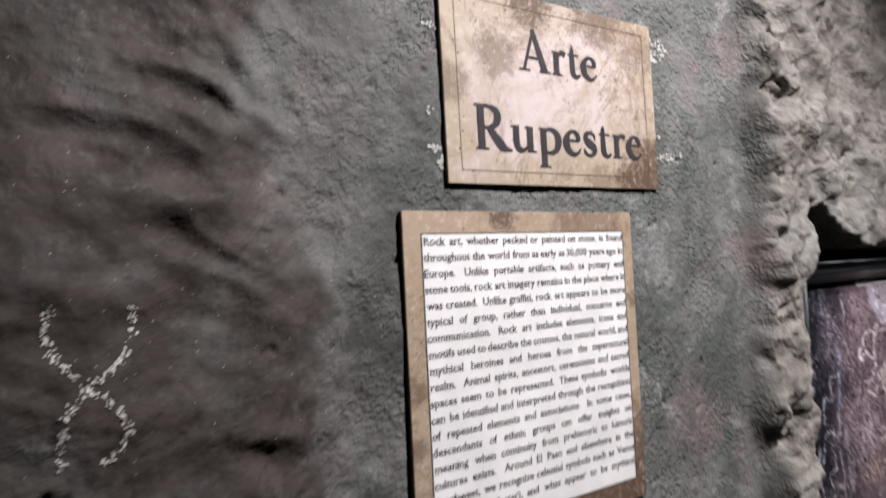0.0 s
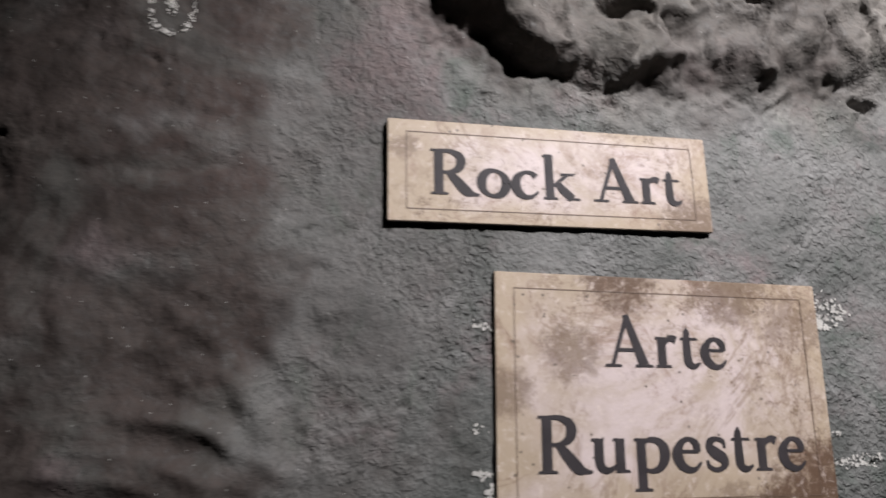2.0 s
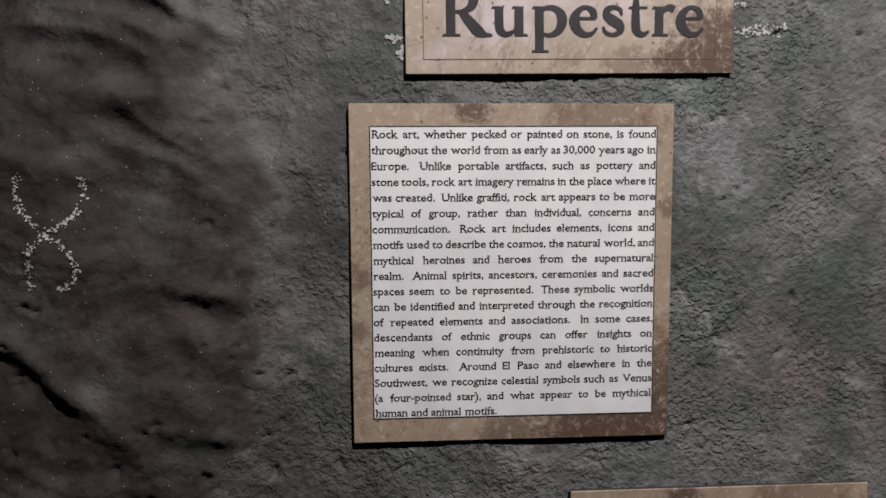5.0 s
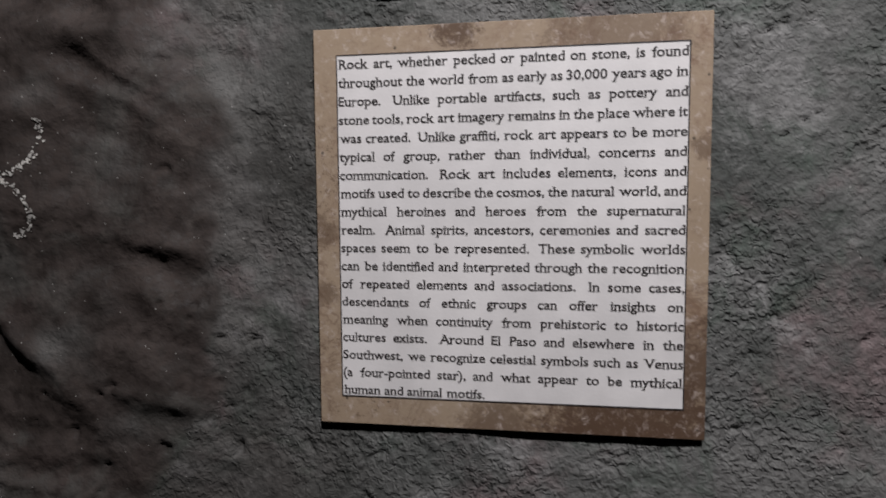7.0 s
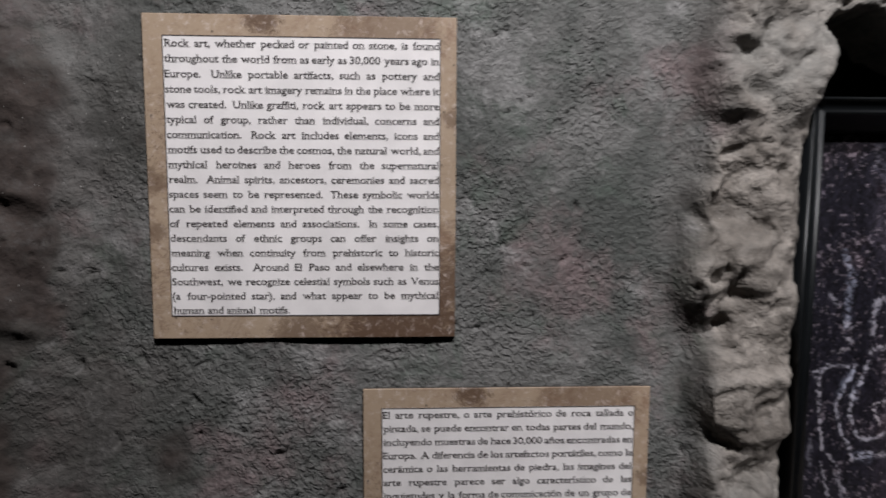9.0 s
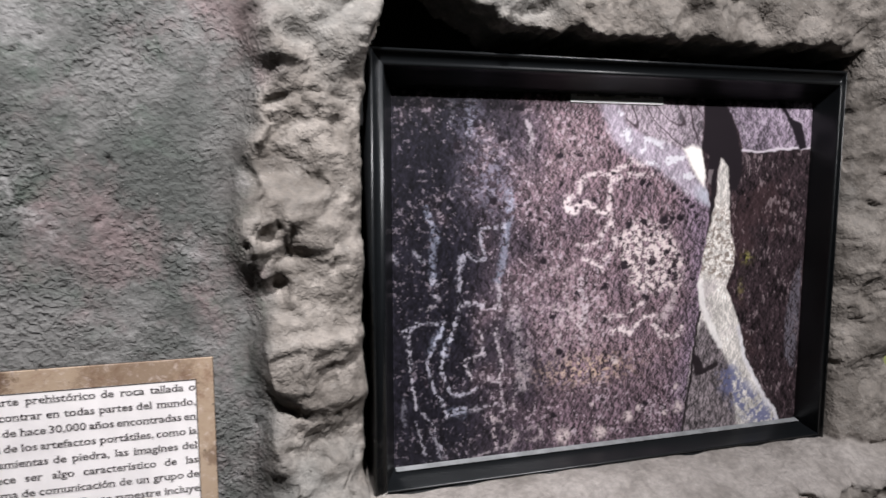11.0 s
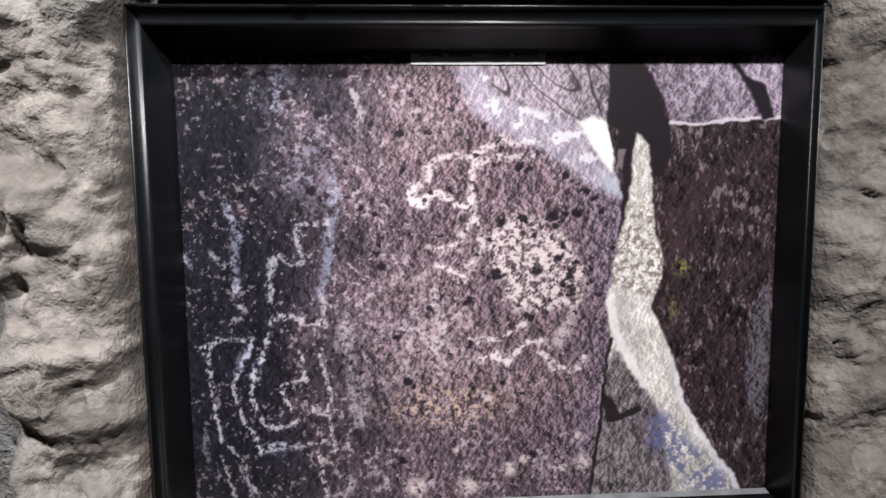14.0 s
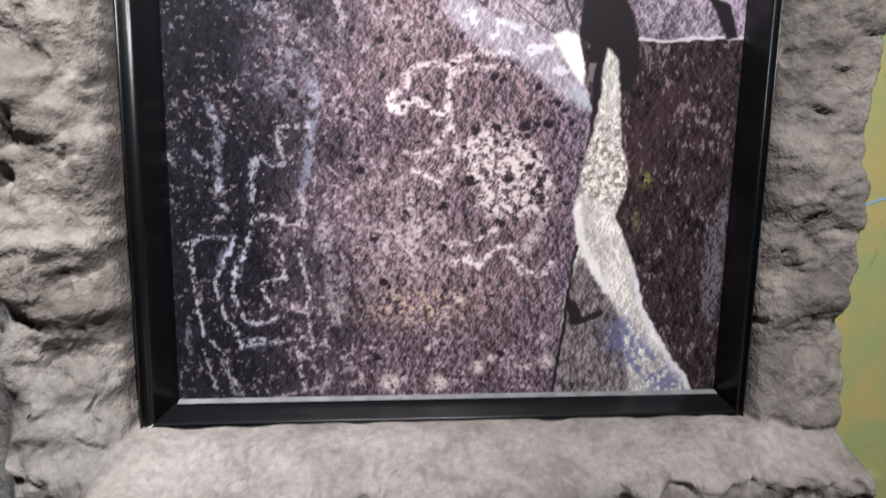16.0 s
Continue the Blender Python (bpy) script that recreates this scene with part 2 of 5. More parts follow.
CREASES = [  # bent lines of the folds on the brown bulge: points, depth, width
    ([(0.04, 1.822), (0.102, 1.825), (0.131, 1.832), (0.150, 1.848)], -0.006, 0.006),
    ([(0.118, 1.724), (0.148, 1.704), (0.167, 1.686), (0.179, 1.669), (0.192, 1.637), (0.197, 1.605)], -0.011, 0.007),
    ([(0.100, 1.720), (0.130, 1.700), (0.152, 1.676), (0.166, 1.650), (0.176, 1.612)], 0.007, 0.010),
    ([(0.117, 1.673), (0.140, 1.677), (0.159, 1.662), (0.173, 1.640), (0.182, 1.610)], 0.008, 0.007),
    ([(0.080, 1.640), (0.117, 1.644), (0.140, 1.637), (0.165, 1.622)], 0.007, 0.007),
    ([(0.090, 1.655), (0.120, 1.657), (0.150, 1.645)], -0.006, 0.006),
    ([(0.100, 1.642), (0.144, 1.634), (0.178, 1.612), (0.204, 1.572)], 0.007, 0.010),
    ([(0.060, 1.606), (0.110, 1.612), (0.150, 1.606), (0.195, 1.582)], 0.008, 0.010),
    ([(0.000, 1.622), (0.050, 1.587), (0.098, 1.572), (0.130, 1.572)], -0.011, 0.014),
    ([(0.016, 1.570), (0.081, 1.560), (0.133, 1.552), (0.170, 1.520)], 0.010, 0.014),
    ([(0.010, 1.525), (0.064, 1.540), (0.110, 1.526), (0.150, 1.512)], -0.007, 0.012),
    ([(-0.02, 1.480), (0.021, 1.500), (0.080, 1.494)], 0.006, 0.014),
]
CREASES += [
    ([(0.060, 1.476), (0.105, 1.478), (0.150, 1.468)], -0.005, 0.007),
    ([(-0.02, 1.445), (0.050, 1.420), (0.110, 1.415), (0.160, 1.400)], 0.006, 0.016),
    ([(0.120, 1.398), (0.165, 1.388), (0.205, 1.382), (0.235, 1.360)], 0.007, 0.010),
    ([(0.100, 1.372), (0.160, 1.368), (0.210, 1.350)], -0.006, 0.011),
    ([(-0.03, 1.372), (0.007, 1.352), (0.036, 1.320), (0.066, 1.292), (0.097, 1.262), (0.120, 1.240)], 0.009, 0.011),
    ([(-0.03, 1.350), (0.000, 1.332), (0.028, 1.300), (0.058, 1.270), (0.089, 1.240), (0.110, 1.205)], -0.009, 0.014),
    ([(0.130, 1.300), (0.170, 1.270), (0.200, 1.220)], 0.008, 0.014),
    ([(0.190, 1.180), (0.230, 1.150), (0.250, 1.100)], 0.008, 0.014),
]


def rock(x, z):
    """Height of the rock out of the wall towards the room, the sideways shift of it, and its three paints."""
    # the sunk grey field, bounded by a rough rim above and at one side
    side = 0.814 - 0.024 * np.exp(-((z - 1.33) / 0.07) ** 2) + 0.010 * perlin(z * 13, z * 0, 11)
    top = 1.950 + 0.016 * perlin(x * 11, x * 0 + 0.5, 12) + 0.03 * ss(0.62, 0.80, x)
    a, b = x - side, z - top
    k = 0.03
    edge = np.maximum(a, b) + k * np.maximum(k - np.abs(a - b), 0) / k * 0.25
    ledge = ss(0.21, 0.37, x)
    edge = np.where(ledge > 0, edge - 0.08 * (1 - ledge), -0.08)
    above = ss(-0.01, 0.02, b - a)
    out = ss(-0.004 - 0.003 * above, 0.026 + 0.006 * above, edge + above * 0.011 * fbm(x, z, 19, 3, 20))
    band = out * (1 - ss(0.07, 0.13, edge))
    lumps = ridged(x, z, 15, 2, 21) * 0.5 + fbm(x, z, 26, 2, 22) * 0.6
    h = 0.0022 * fbm(x, z, 7, 3, 31) + 0.0007 * fbm(x, z, 55, 2, 32) + 0.0005 * fbm(x, z, 98, 2, 98) * (0.6 + 0.8 * ss(-0.4, 0.4, fbm(x, z, 8, 2, 99)))
    h = h - 0.0035 * ss(0.62, 0.85, fbm(x, z, 60, 2, 85)) * ss(-0.2, 0.3, fbm(x, z, 6, 2, 86))
    h = h + out * (0.032 - 0.003 * above + 0.010 * fbm(x, z, 6, 3, 23) + above * 0.012 * fbm(x, z, 13, 2, 26)) + band * 0.010 * lumps * (1 - 0.65 * ss(0.845, 0.885, x) * (z < 1.9))
    cracks = ss(0.88, 1.0, 1 - np.abs(perlin(x * 13 + 0.5 * perlin(x * 30, z * 30, 51), z * 13 + 0.5 * perlin(x * 30, z * 30, 52), 53))) * ss(0.0, 0.4, fbm(x, z, 9, 2, 54))
    nicks = ss(0.86, 1.0, 1 - np.abs(perlin(x * 41 + 0.8 * perlin(x * 90, z * 90, 87), z * 34 + 0.8 * perlin(x * 90, z * 90, 88), 89))) * ss(-0.1, 0.35, fbm(x, z, 16, 2, 90))
    step = np.tanh(4 * fbm(x, z, 11, 2, 55)) * 0.006
    h = h + out * (0.0034 * fbm(x, z, 36, 2, 24) + 0.0012 * fbm(x, z, 100, 2, 56) - 0.0036 * cracks + step - 0.0022 * nicks) - out * 0.006 * ss(0.50, 0.85, fbm(x, z, 34, 2, 25))
    h = h - 0.016 * ss(1.25, 0.65, np.hypot((x - 0.720) / 0.017, (z - 1.951 + 0.1 * (x - 0.72)) / 0.0085) + 0.25 * fbm(x, z, 60, 2, 30))
    # hollows under the rim
    h = h - 0.011 * out * band * (1 - 0.6 * ss(0.86, 0.90, x)) * ss(0.28, 0.62, fbm(x, z, 15, 2, 26))
    # the brown bulge
    verge = 0.190 + 0.045 * np.exp(-((z - 1.36) / 0.14) ** 2) - 0.03 * perlin(z * 5, z * 0, 13) + 0.008 * fbm(x, z, 20, 2, 40)
    bulge = 1 - ss(verge - 0.075, verge + 0.035, x)
    drape = ridged(x * 6 + 1.6 * z, z * 17 + 6 * x + 1.0 * perlin(x * 9, z * 9, 57), 1.0, 1, 58) * ss(-0.3, 0.4, fbm(x, z, 6, 2, 59))
    flow = 0.0042 * drape * ss(1.84, 1.70, z) + 0.009 * fbm(x * 0.8, z, 6, 2, 33) + 0.0020 * fbm(x * 0.8 + 0.4 * z, z * 1.3, 22, 2, 35)
    folds = -0.0010 * ss(0.88, 1.0, 1 - np.abs(perlin(x * 19 + 0.6 * perlin(x * 50, z * 50, 91), z * 24 + 0.6 * perlin(x * 50, z * 50, 92), 93))) * ss(0.0, 0.4, fbm(x, z, 11, 2, 94))
    wx = x + 0.006 * perlin(x * 16, z * 16, 36) + 0.002 * perlin(x * 55, z * 55, 95)
    wz = z + 0.006 * perlin(x * 16, z * 16, 37) + 0.002 * perlin(x * 55, z * 55, 96)
    for points, depth, width in CREASES:
        d, along = near_line(wx, wz, points)
        folds = folds + depth * (0.62 if depth < 0 else 1.1) * np.exp(-(d / (width * 1.05)) ** 2) * (0.85 + 0.3 * perlin(x * 30, z * 30, 97)) * (0.35 + 0.65 * np.sin(np.pi * np.clip(along, 0.05, 0.95)))
    belly = 0.030 * ss(1.78, 1.42, z) * (1 - ss(0.03, 0.22, x))
    h = h + bulge * (0.012 + belly + flow + 0.85 * folds + 0.0007 * fbm(x, z, 45, 3, 38))
    h = h + (0.0030 * fbm(x, z, 55, 3, 60) - 0.004 * ss(0.35, 0.6, fbm(x, z, 40, 2, 76))) * ss(-0.075, -0.02, edge) * (1 - out) * (b > a)
    # seam between the bulge and the field
    h = h - 0.004 * np.exp(-((x - verge - 0.01) / 0.02) ** 2) * ss(-0.2, 0.5, fbm(x, z, 14, 3, 39))
    # the rim falls away to the picture's hole, then straight back
    o = opening(x, z)
    h = h - 0.022 * np.exp(-np.maximum(o, 0) / 0.016) * ss(1.03, 1.07, z) * ss(1.50, 1.46, z) * (x > 0.7)
    h = h - 0.003 * np.exp(-np.maximum(o, 0) / 0.004) * (o > -0.02)
    sill = z + 0.005 * fbm(x, z * 0.4, 20, 2, 66) + 0.003 * fbm(x, z, 60, 2, 67)
    brow = ss(1.016, 1.004, sill)
    h = h + (0.058 * ss(1.036, 1.005, sill) + brow * (0.012 * fbm(x, z, 22, 3, 68) - 0.010 * ss(0.35, 0.7, fbm(x, z, 30, 2, 69)))) * ss(0.86, 0.94, x) * (o >= 0)
    h = np.where(o < 0, h - 0.075 * ss(0, -0.006, o), h)
    # the two upright ends of the wall
    end = ss(1.572, 1.600, x + 0.016 * perlin(z * 9, z * 0, 14) + 0.006 * perlin(z * 40, z * 0, 15))
    rough = 0.016 * perlin(z * 8, z * 0, 16) + 0.008 * perlin(z * 27, z * 0, 17) + 0.004 * perlin(z * 70, z * 0, 18)
    first = ss(-0.012, -0.062, x + rough)
    start = ss(-0.070, -0.092, x + 0.05 * (1.92 - z) * (z > 1.0) + 0.7 * rough)
    h = h - first * (0.007 - 0.010 * fbm(x, z, 25, 3, 19))
    h = h - 0.16 * end - 0.16 * start
    shift_x = out * band * 0.010 * fbm(x, z, 26, 2, 27)
    shift_z = -out * (1 - ss(0.02, 0.06, edge)) * (b > a) * 0.011 * (0.4 + fbm(x, z, 14, 1, 28)) + out * band * 0.003 * fbm(x, z, 24, 1, 29)
    paint_rim = out * ss(-0.02, 0.03, edge + 0.02 * fbm(x, z, 20, 2, 47))
    paint_rim = np.maximum(paint_rim, 0.45 * ss(-0.07, 0.0, edge + 0.03 * fbm(x, z, 15, 3, 48)) * (b > a))
    paint_brown = ss(0.0, 1.0, bulge + 0.55 * fbm(x, z, 14, 4, 49) + 0.05)
    paint_brown = np.maximum(paint_brown, 0.5 * (1 - ss(0.20, 0.36, x + 0.07 * fbm(x, z, 9, 4, 51))))
    paint_brown = np.clip(paint_brown * (1 - ss(0.30, 0.40, x)), 0, 1)
    # the overhang above the field is darker, browner cement
    over = ss(-0.05, 0.01, edge + 0.03 * fbm(x, z, 14, 3, 50)) * (b > a) * (1 - ss(0.66, 0.80, x))
    paint_brown, paint_rim = np.maximum(paint_brown, 0.75 * over), paint_rim * (1 - 0.7 * over)
    soil = np.exp(-((a - 0.004) / 0.020) ** 2) * (1 - above) * ss(-0.5, 0.5, fbm(x, z, 18, 3, 84)) * (z > 0.9)
    paint_brown, paint_rim = np.maximum(paint_brown, 0.5 * soil), paint_rim * (1 - 0.5 * soil)
    return h, shift_x, shift_z, paint_rim, paint_brown


def rock_wall():
    xs = np.arange(-0.135, 1.625, 0.0025)
    zs = np.concatenate([np.arange(0.0, 0.86, 0.02), np.arange(0.86, 2.12, 0.0025), np.arange(2.12, 2.62, 0.02)])
    gx, gz = np.meshgrid(xs, zs)
    h, sx, sz, rim, brown = rock(gx, gz)
    co = np.stack([gx + sx, FACE - h, gz + sz], -1).reshape(-1, 3)
    nx, nz = len(xs), len(zs)
    i = (np.arange(nz - 1)[:, None] * nx + np.arange(nx - 1)[None, :]).ravel()
    quads = np.stack([i, i + 1, i + nx + 1, i + nx], -1)
    inside = (opening(gx, gz) < -0.008).ravel()
    quads = quads[~inside[quads].all(1)]
    me = bpy.data.meshes.new("wall_rock")
    me.from_pydata(co.tolist(), [], quads.tolist())
    me.materials.append(ROCK)
    # light on the sill under the picture, painted as a paler rock colour
    ledge_light = ss(1.046, 1.030, gz) * ss(0.995, 1.015, gz) * ss(0.88, 0.96, gx) * ss(1.58, 1.50, gx)
    me.attributes.new("ledge_light", "FLOAT", "POINT").data.foreach_set("value", ledge_light.ravel().astype(np.float32))
    zone = np.ones((len(co), 4), np.float32)
    zone[:, 0], zone[:, 1], zone[:, 2] = ((1 - rim) * (1 - brown)).ravel(), brown.ravel(), rim.ravel()
    me.color_attributes.new("zone", "FLOAT_COLOR", "POINT").data.foreach_set("color", zone.ravel())
    me.shade_smooth()
    ob = new("wall_rock", me)
    bm = bmesh.new()
    bm.from_mesh(me)
    loose = [v for v in bm.verts if not v.link_faces]
    bmesh.ops.delete(bm, geom=loose, context="VERTS")
    bm.to_mesh(me)
    bm.free()
    return tagged(ob, "cast cement rock wall, painted grey and brown, with a rough rim", "rock wall", kind="structure")


rock_wall()

# ---------------------------------------------------------------- the room round it
def structure(name, bm, material, label, category):
    return tagged(part(name, bm, material), label, category, kind="structure")


structure("wall_north", box(-2.2, 3.6, 0.600, 0.72, 0, 2.7), BLACK_PAINT, "matt black partition behind the cast rock", "wall")
structure("floor", box(-2.2, 3.6, -3.0, 0.72, -0.1, 0.0), FLOOR_MAT, "dark grey carpeted gallery floor", "floor")
structure("ceiling", box(-2.2, 3.6, -3.0, 0.72, 2.7, 2.8), CEIL_MAT, "charcoal painted gallery ceiling", "ceiling")
structure("wall_south", box(-2.2, 3.6, -3.12, -3.0, 0, 2.7), WALL_MAT, "dark painted gallery wall", "wall")
structure("wall_west", box(-2.32, -2.2, -3.0, 0.72, 0, 2.7), WALL_MAT, "dark painted gallery wall", "wall")
structure("wall_east", box(3.6, 3.72, -3.0, 0.72, 0, 2.7), WALL_MAT, "dark painted gallery wall", "wall")

# ---------------------------------------------------------------- writing


def word_mesh(text, size, bold):
    """The flat mesh of a word in the built-in font, lying in x and z, its left end at x = 0 on the base line, and its width."""
    cu = bpy.data.curves.new("word", "FONT")
    cu.body, cu.size, cu.resolution_u, cu.offset = text, size, (8 if size > 0.02 else 3), bold
    cu.fill_mode = "FRONT"
    ob = new("word", cu)
    me = bpy.data.meshes.new_from_object(ob.evaluated_get(bpy.context.evaluated_depsgraph_get()))
    bpy.data.objects.remove(ob)
    bpy.data.curves.remove(cu)
    co = np.empty(len(me.vertices) * 3)
    me.vertices.foreach_get("co", co)
    co = co.reshape(-1, 3)
    faces = [tuple(p.vertices) for p in me.polygons]
    bpy.data.meshes.remove(me)
    # small foot and head strokes on the stems
    ends, count, plain = [], {}, len(co)
    for f in faces:
        for a, c in zip(f, f[1:] + f[:1]):
            count[min(a, c), max(a, c)] = count.get((min(a, c), max(a, c)), 0) + 1
    for f in faces:
        middle = co[list(f), 1].mean()
        for a, c in zip(f, f[1:] + f[:1]):
            if count[min(a, c), max(a, c)] > 1 or abs(co[a, 1] - co[c, 1]) > 0.004 * size:
                continue
            z, x0, x1 = co[a, 1], *sorted((co[a, 0], co[c, 0]))
            if not 0.05 * size < x1 - x0 < 0.20 * size:
                continue
            if middle > z and z < 0.06 * size:
                ends.append((x0, x1, z, z + 0.035 * size))
            elif middle < z and z > 0.40 * size:
                ends.append((x0 - 0.02 * size, x1 - 0.05 * size, z - 0.045 * size, z))
    for x0, x1, z0, z1 in ends:
        k, s = len(co), 0.075 * size
        co = np.vstack([co, [(x0 - s, z0, 0), (x1 + s, z0, 0), (x1 + s * 0.6, z1, 0), (x0 - s * 0.6, z1, 0)]])
        faces.append((k, k + 1, k + 2, k + 3))
    left = co[:, 0].min()
    lift = np.where(np.arange(len(co)) < plain, 0.0, -0.00015 - 0.00001 * ((np.arange(len(co)) - plain) // 4))
    return np.stack([co[:, 0] - left, lift, co[:, 1]], -1), faces, co[:, 0].max() - left


WORDS = {}


def word(text, size, bold):
    if (text, size) not in WORDS:
        WORDS[text, size] = word_mesh(text, size, bold)
    return WORDS[text, size]


def line_of(words, squeeze, x, z, y, parent, material, name="text_line"):
    """One mesh for a line: words as (text, size, bold, left end)."""
    verts, faces = [], []
    for text, size, bold, left in words:
        co, fs, _ = word(text, size, bold)
        faces += [tuple(i + len(verts) for i in f) for f in fs]
        verts += [(x + left + v[0] * squeeze, y + v[1], z + v[2]) for v in co]
    me = bpy.data.meshes.new(name)
    me.from_pydata(verts, [], faces)
    me.materials.append(material)
    ob = new(name, me)
    ob.parent = parent
    return ob


def set_text(lines, x0, x1, z_first, pitch, size, y, parent, loose=()):
    """Lines set to both margins; those in loose keep their natural gaps."""
    bold = size * 0.013
    gap = size * 0.24
    widths = [[word(w, size, bold)[2] for w in line.split(" ") if w] for line in lines]
    squeeze = (x1 - x0) / max(sum(ws) + gap * 0.85 * (len(ws) - 1) for ws in widths)
    for k, (line, ws) in enumerate(zip(lines, widths)):
        pieces = [w for w in line.split(" ")]
        extra = pieces.count("")
        n = len(ws) - 1 + 0.6 * extra
        step = (x1 - x0 - squeeze * sum(ws)) / n
        if k in loose:
            step = gap * squeeze * 1.1
        at, placed, i = 0.0, [], 0
        for w in pieces:
            if not w:
                at += 0.6 * step
                continue
            placed.append((w, size, bold, at))
            at += squeeze * ws[i] + step
            i += 1
        line_of(placed, squeeze, x0, z_first - k * pitch, y, parent, INK)


# ---------------------------------------------------------------- signs
def rule(x0, x1, z0, z1, y, width, parent, name="printed_rule", material=None):
    """A thin printed frame line of four flat strips, one mesh."""
    bm = bmesh.new()
    for a, b, c, d in ((x0, x1, z1 - width, z1), (x0, x1, z0, z0 + width), (x0, x0 + width, z0 + width, z1 - width), (x1 - width, x1, z0 + width, z1 - width)):
        bm.faces.new([bm.verts.new(v) for v in ((a, y, c), (b, y, c), (b, y, d), (a, y, d))])
    return part(name, bm, material or LINE, parent)


def sign(name, x0, x1, z0, z1, tilt, thick, face, label, y=0.479):
    """A thin board on the wall; its parts hang under an empty at its middle."""
    w, h = (x1 - x0) / 2, (z1 - z0) / 2
    base = empty(name, pose((x0 + x1) / 2, y, (z0 + z1) / 2, 0, -tilt, 0))
    tagged(base, label, "sign")
    part("board", box(-w, w, 0.0008, thick, -h, h, 0.0006, 1), BOARD_EDGE, base, "dark foam board with cut edges")
    bm = box(-w, w, 0.0, 0.0022, -h, h, 0.0005, 1)
    part("printed_sheet", bm, face, base, "stained parchment print with brown blotches")
    return base


PALE, TAN, RUST = (0.53, 0.435, 0.42), (0.385, 0.300, 0.222), (0.25, 0.16, 0.12)
PARCH_A = parchment_material("parchment_print", PALE, TAN, RUST, 1, 0.143, 0.043, [(0.125, -0.038, 0.03, 0.7), (-0.13, 0.02, 0.012, 0.5)])
PARCH_B = parchment_material("parchment_print_stained", PALE, TAN, RUST, 2, 0.1465, 0.0935, [(0.140, -0.080, 0.050, 1.0), (0.10, -0.092, 0.030, 0.9), (-0.040, 0.090, 0.030, 0.95), (0.06, 0.085, 0.035, 0.7), (0.12, 0.06, 0.03, 0.5), (-0.14, 0.00, 0.022, 0.6), (-0.085, 0.03, 0.025, 0.55), (0.05, -0.085, 0.02, 0.5)])
PARCH_C = parchment_material("parchment_print_margin", (0.43, 0.345, 0.265), (0.37, 0.275, 0.195), (0.22, 0.135, 0.09), 3, 0.1455, 0.153, [(0.075, -0.152, 0.050, 1.0), (0.125, -0.148, 0.045, 1.0), (0.148, -0.100, 0.040, 0.9), (0.0, -0.152, 0.03, 0.7), (-0.035, 0.148, 0.016, 0.9), (0.08, 0.15, 0.05, 0.5), (-0.143, 0.0, 0.015, 0.6), (-0.143, -0.05, 0.012, 0.6), (0.145, 0.06, 0.012, 0.6)])

rock_art = sign("title_sign", 0.2495, 0.5355, 1.8035, 1.8900, 1.8, 0.0055, PARCH_A, "long parchment-coloured title board with charcoal lettering")
rule(-0.128, 0.128, -0.033, 0.033, -0.0004, 0.0006, rock_art)


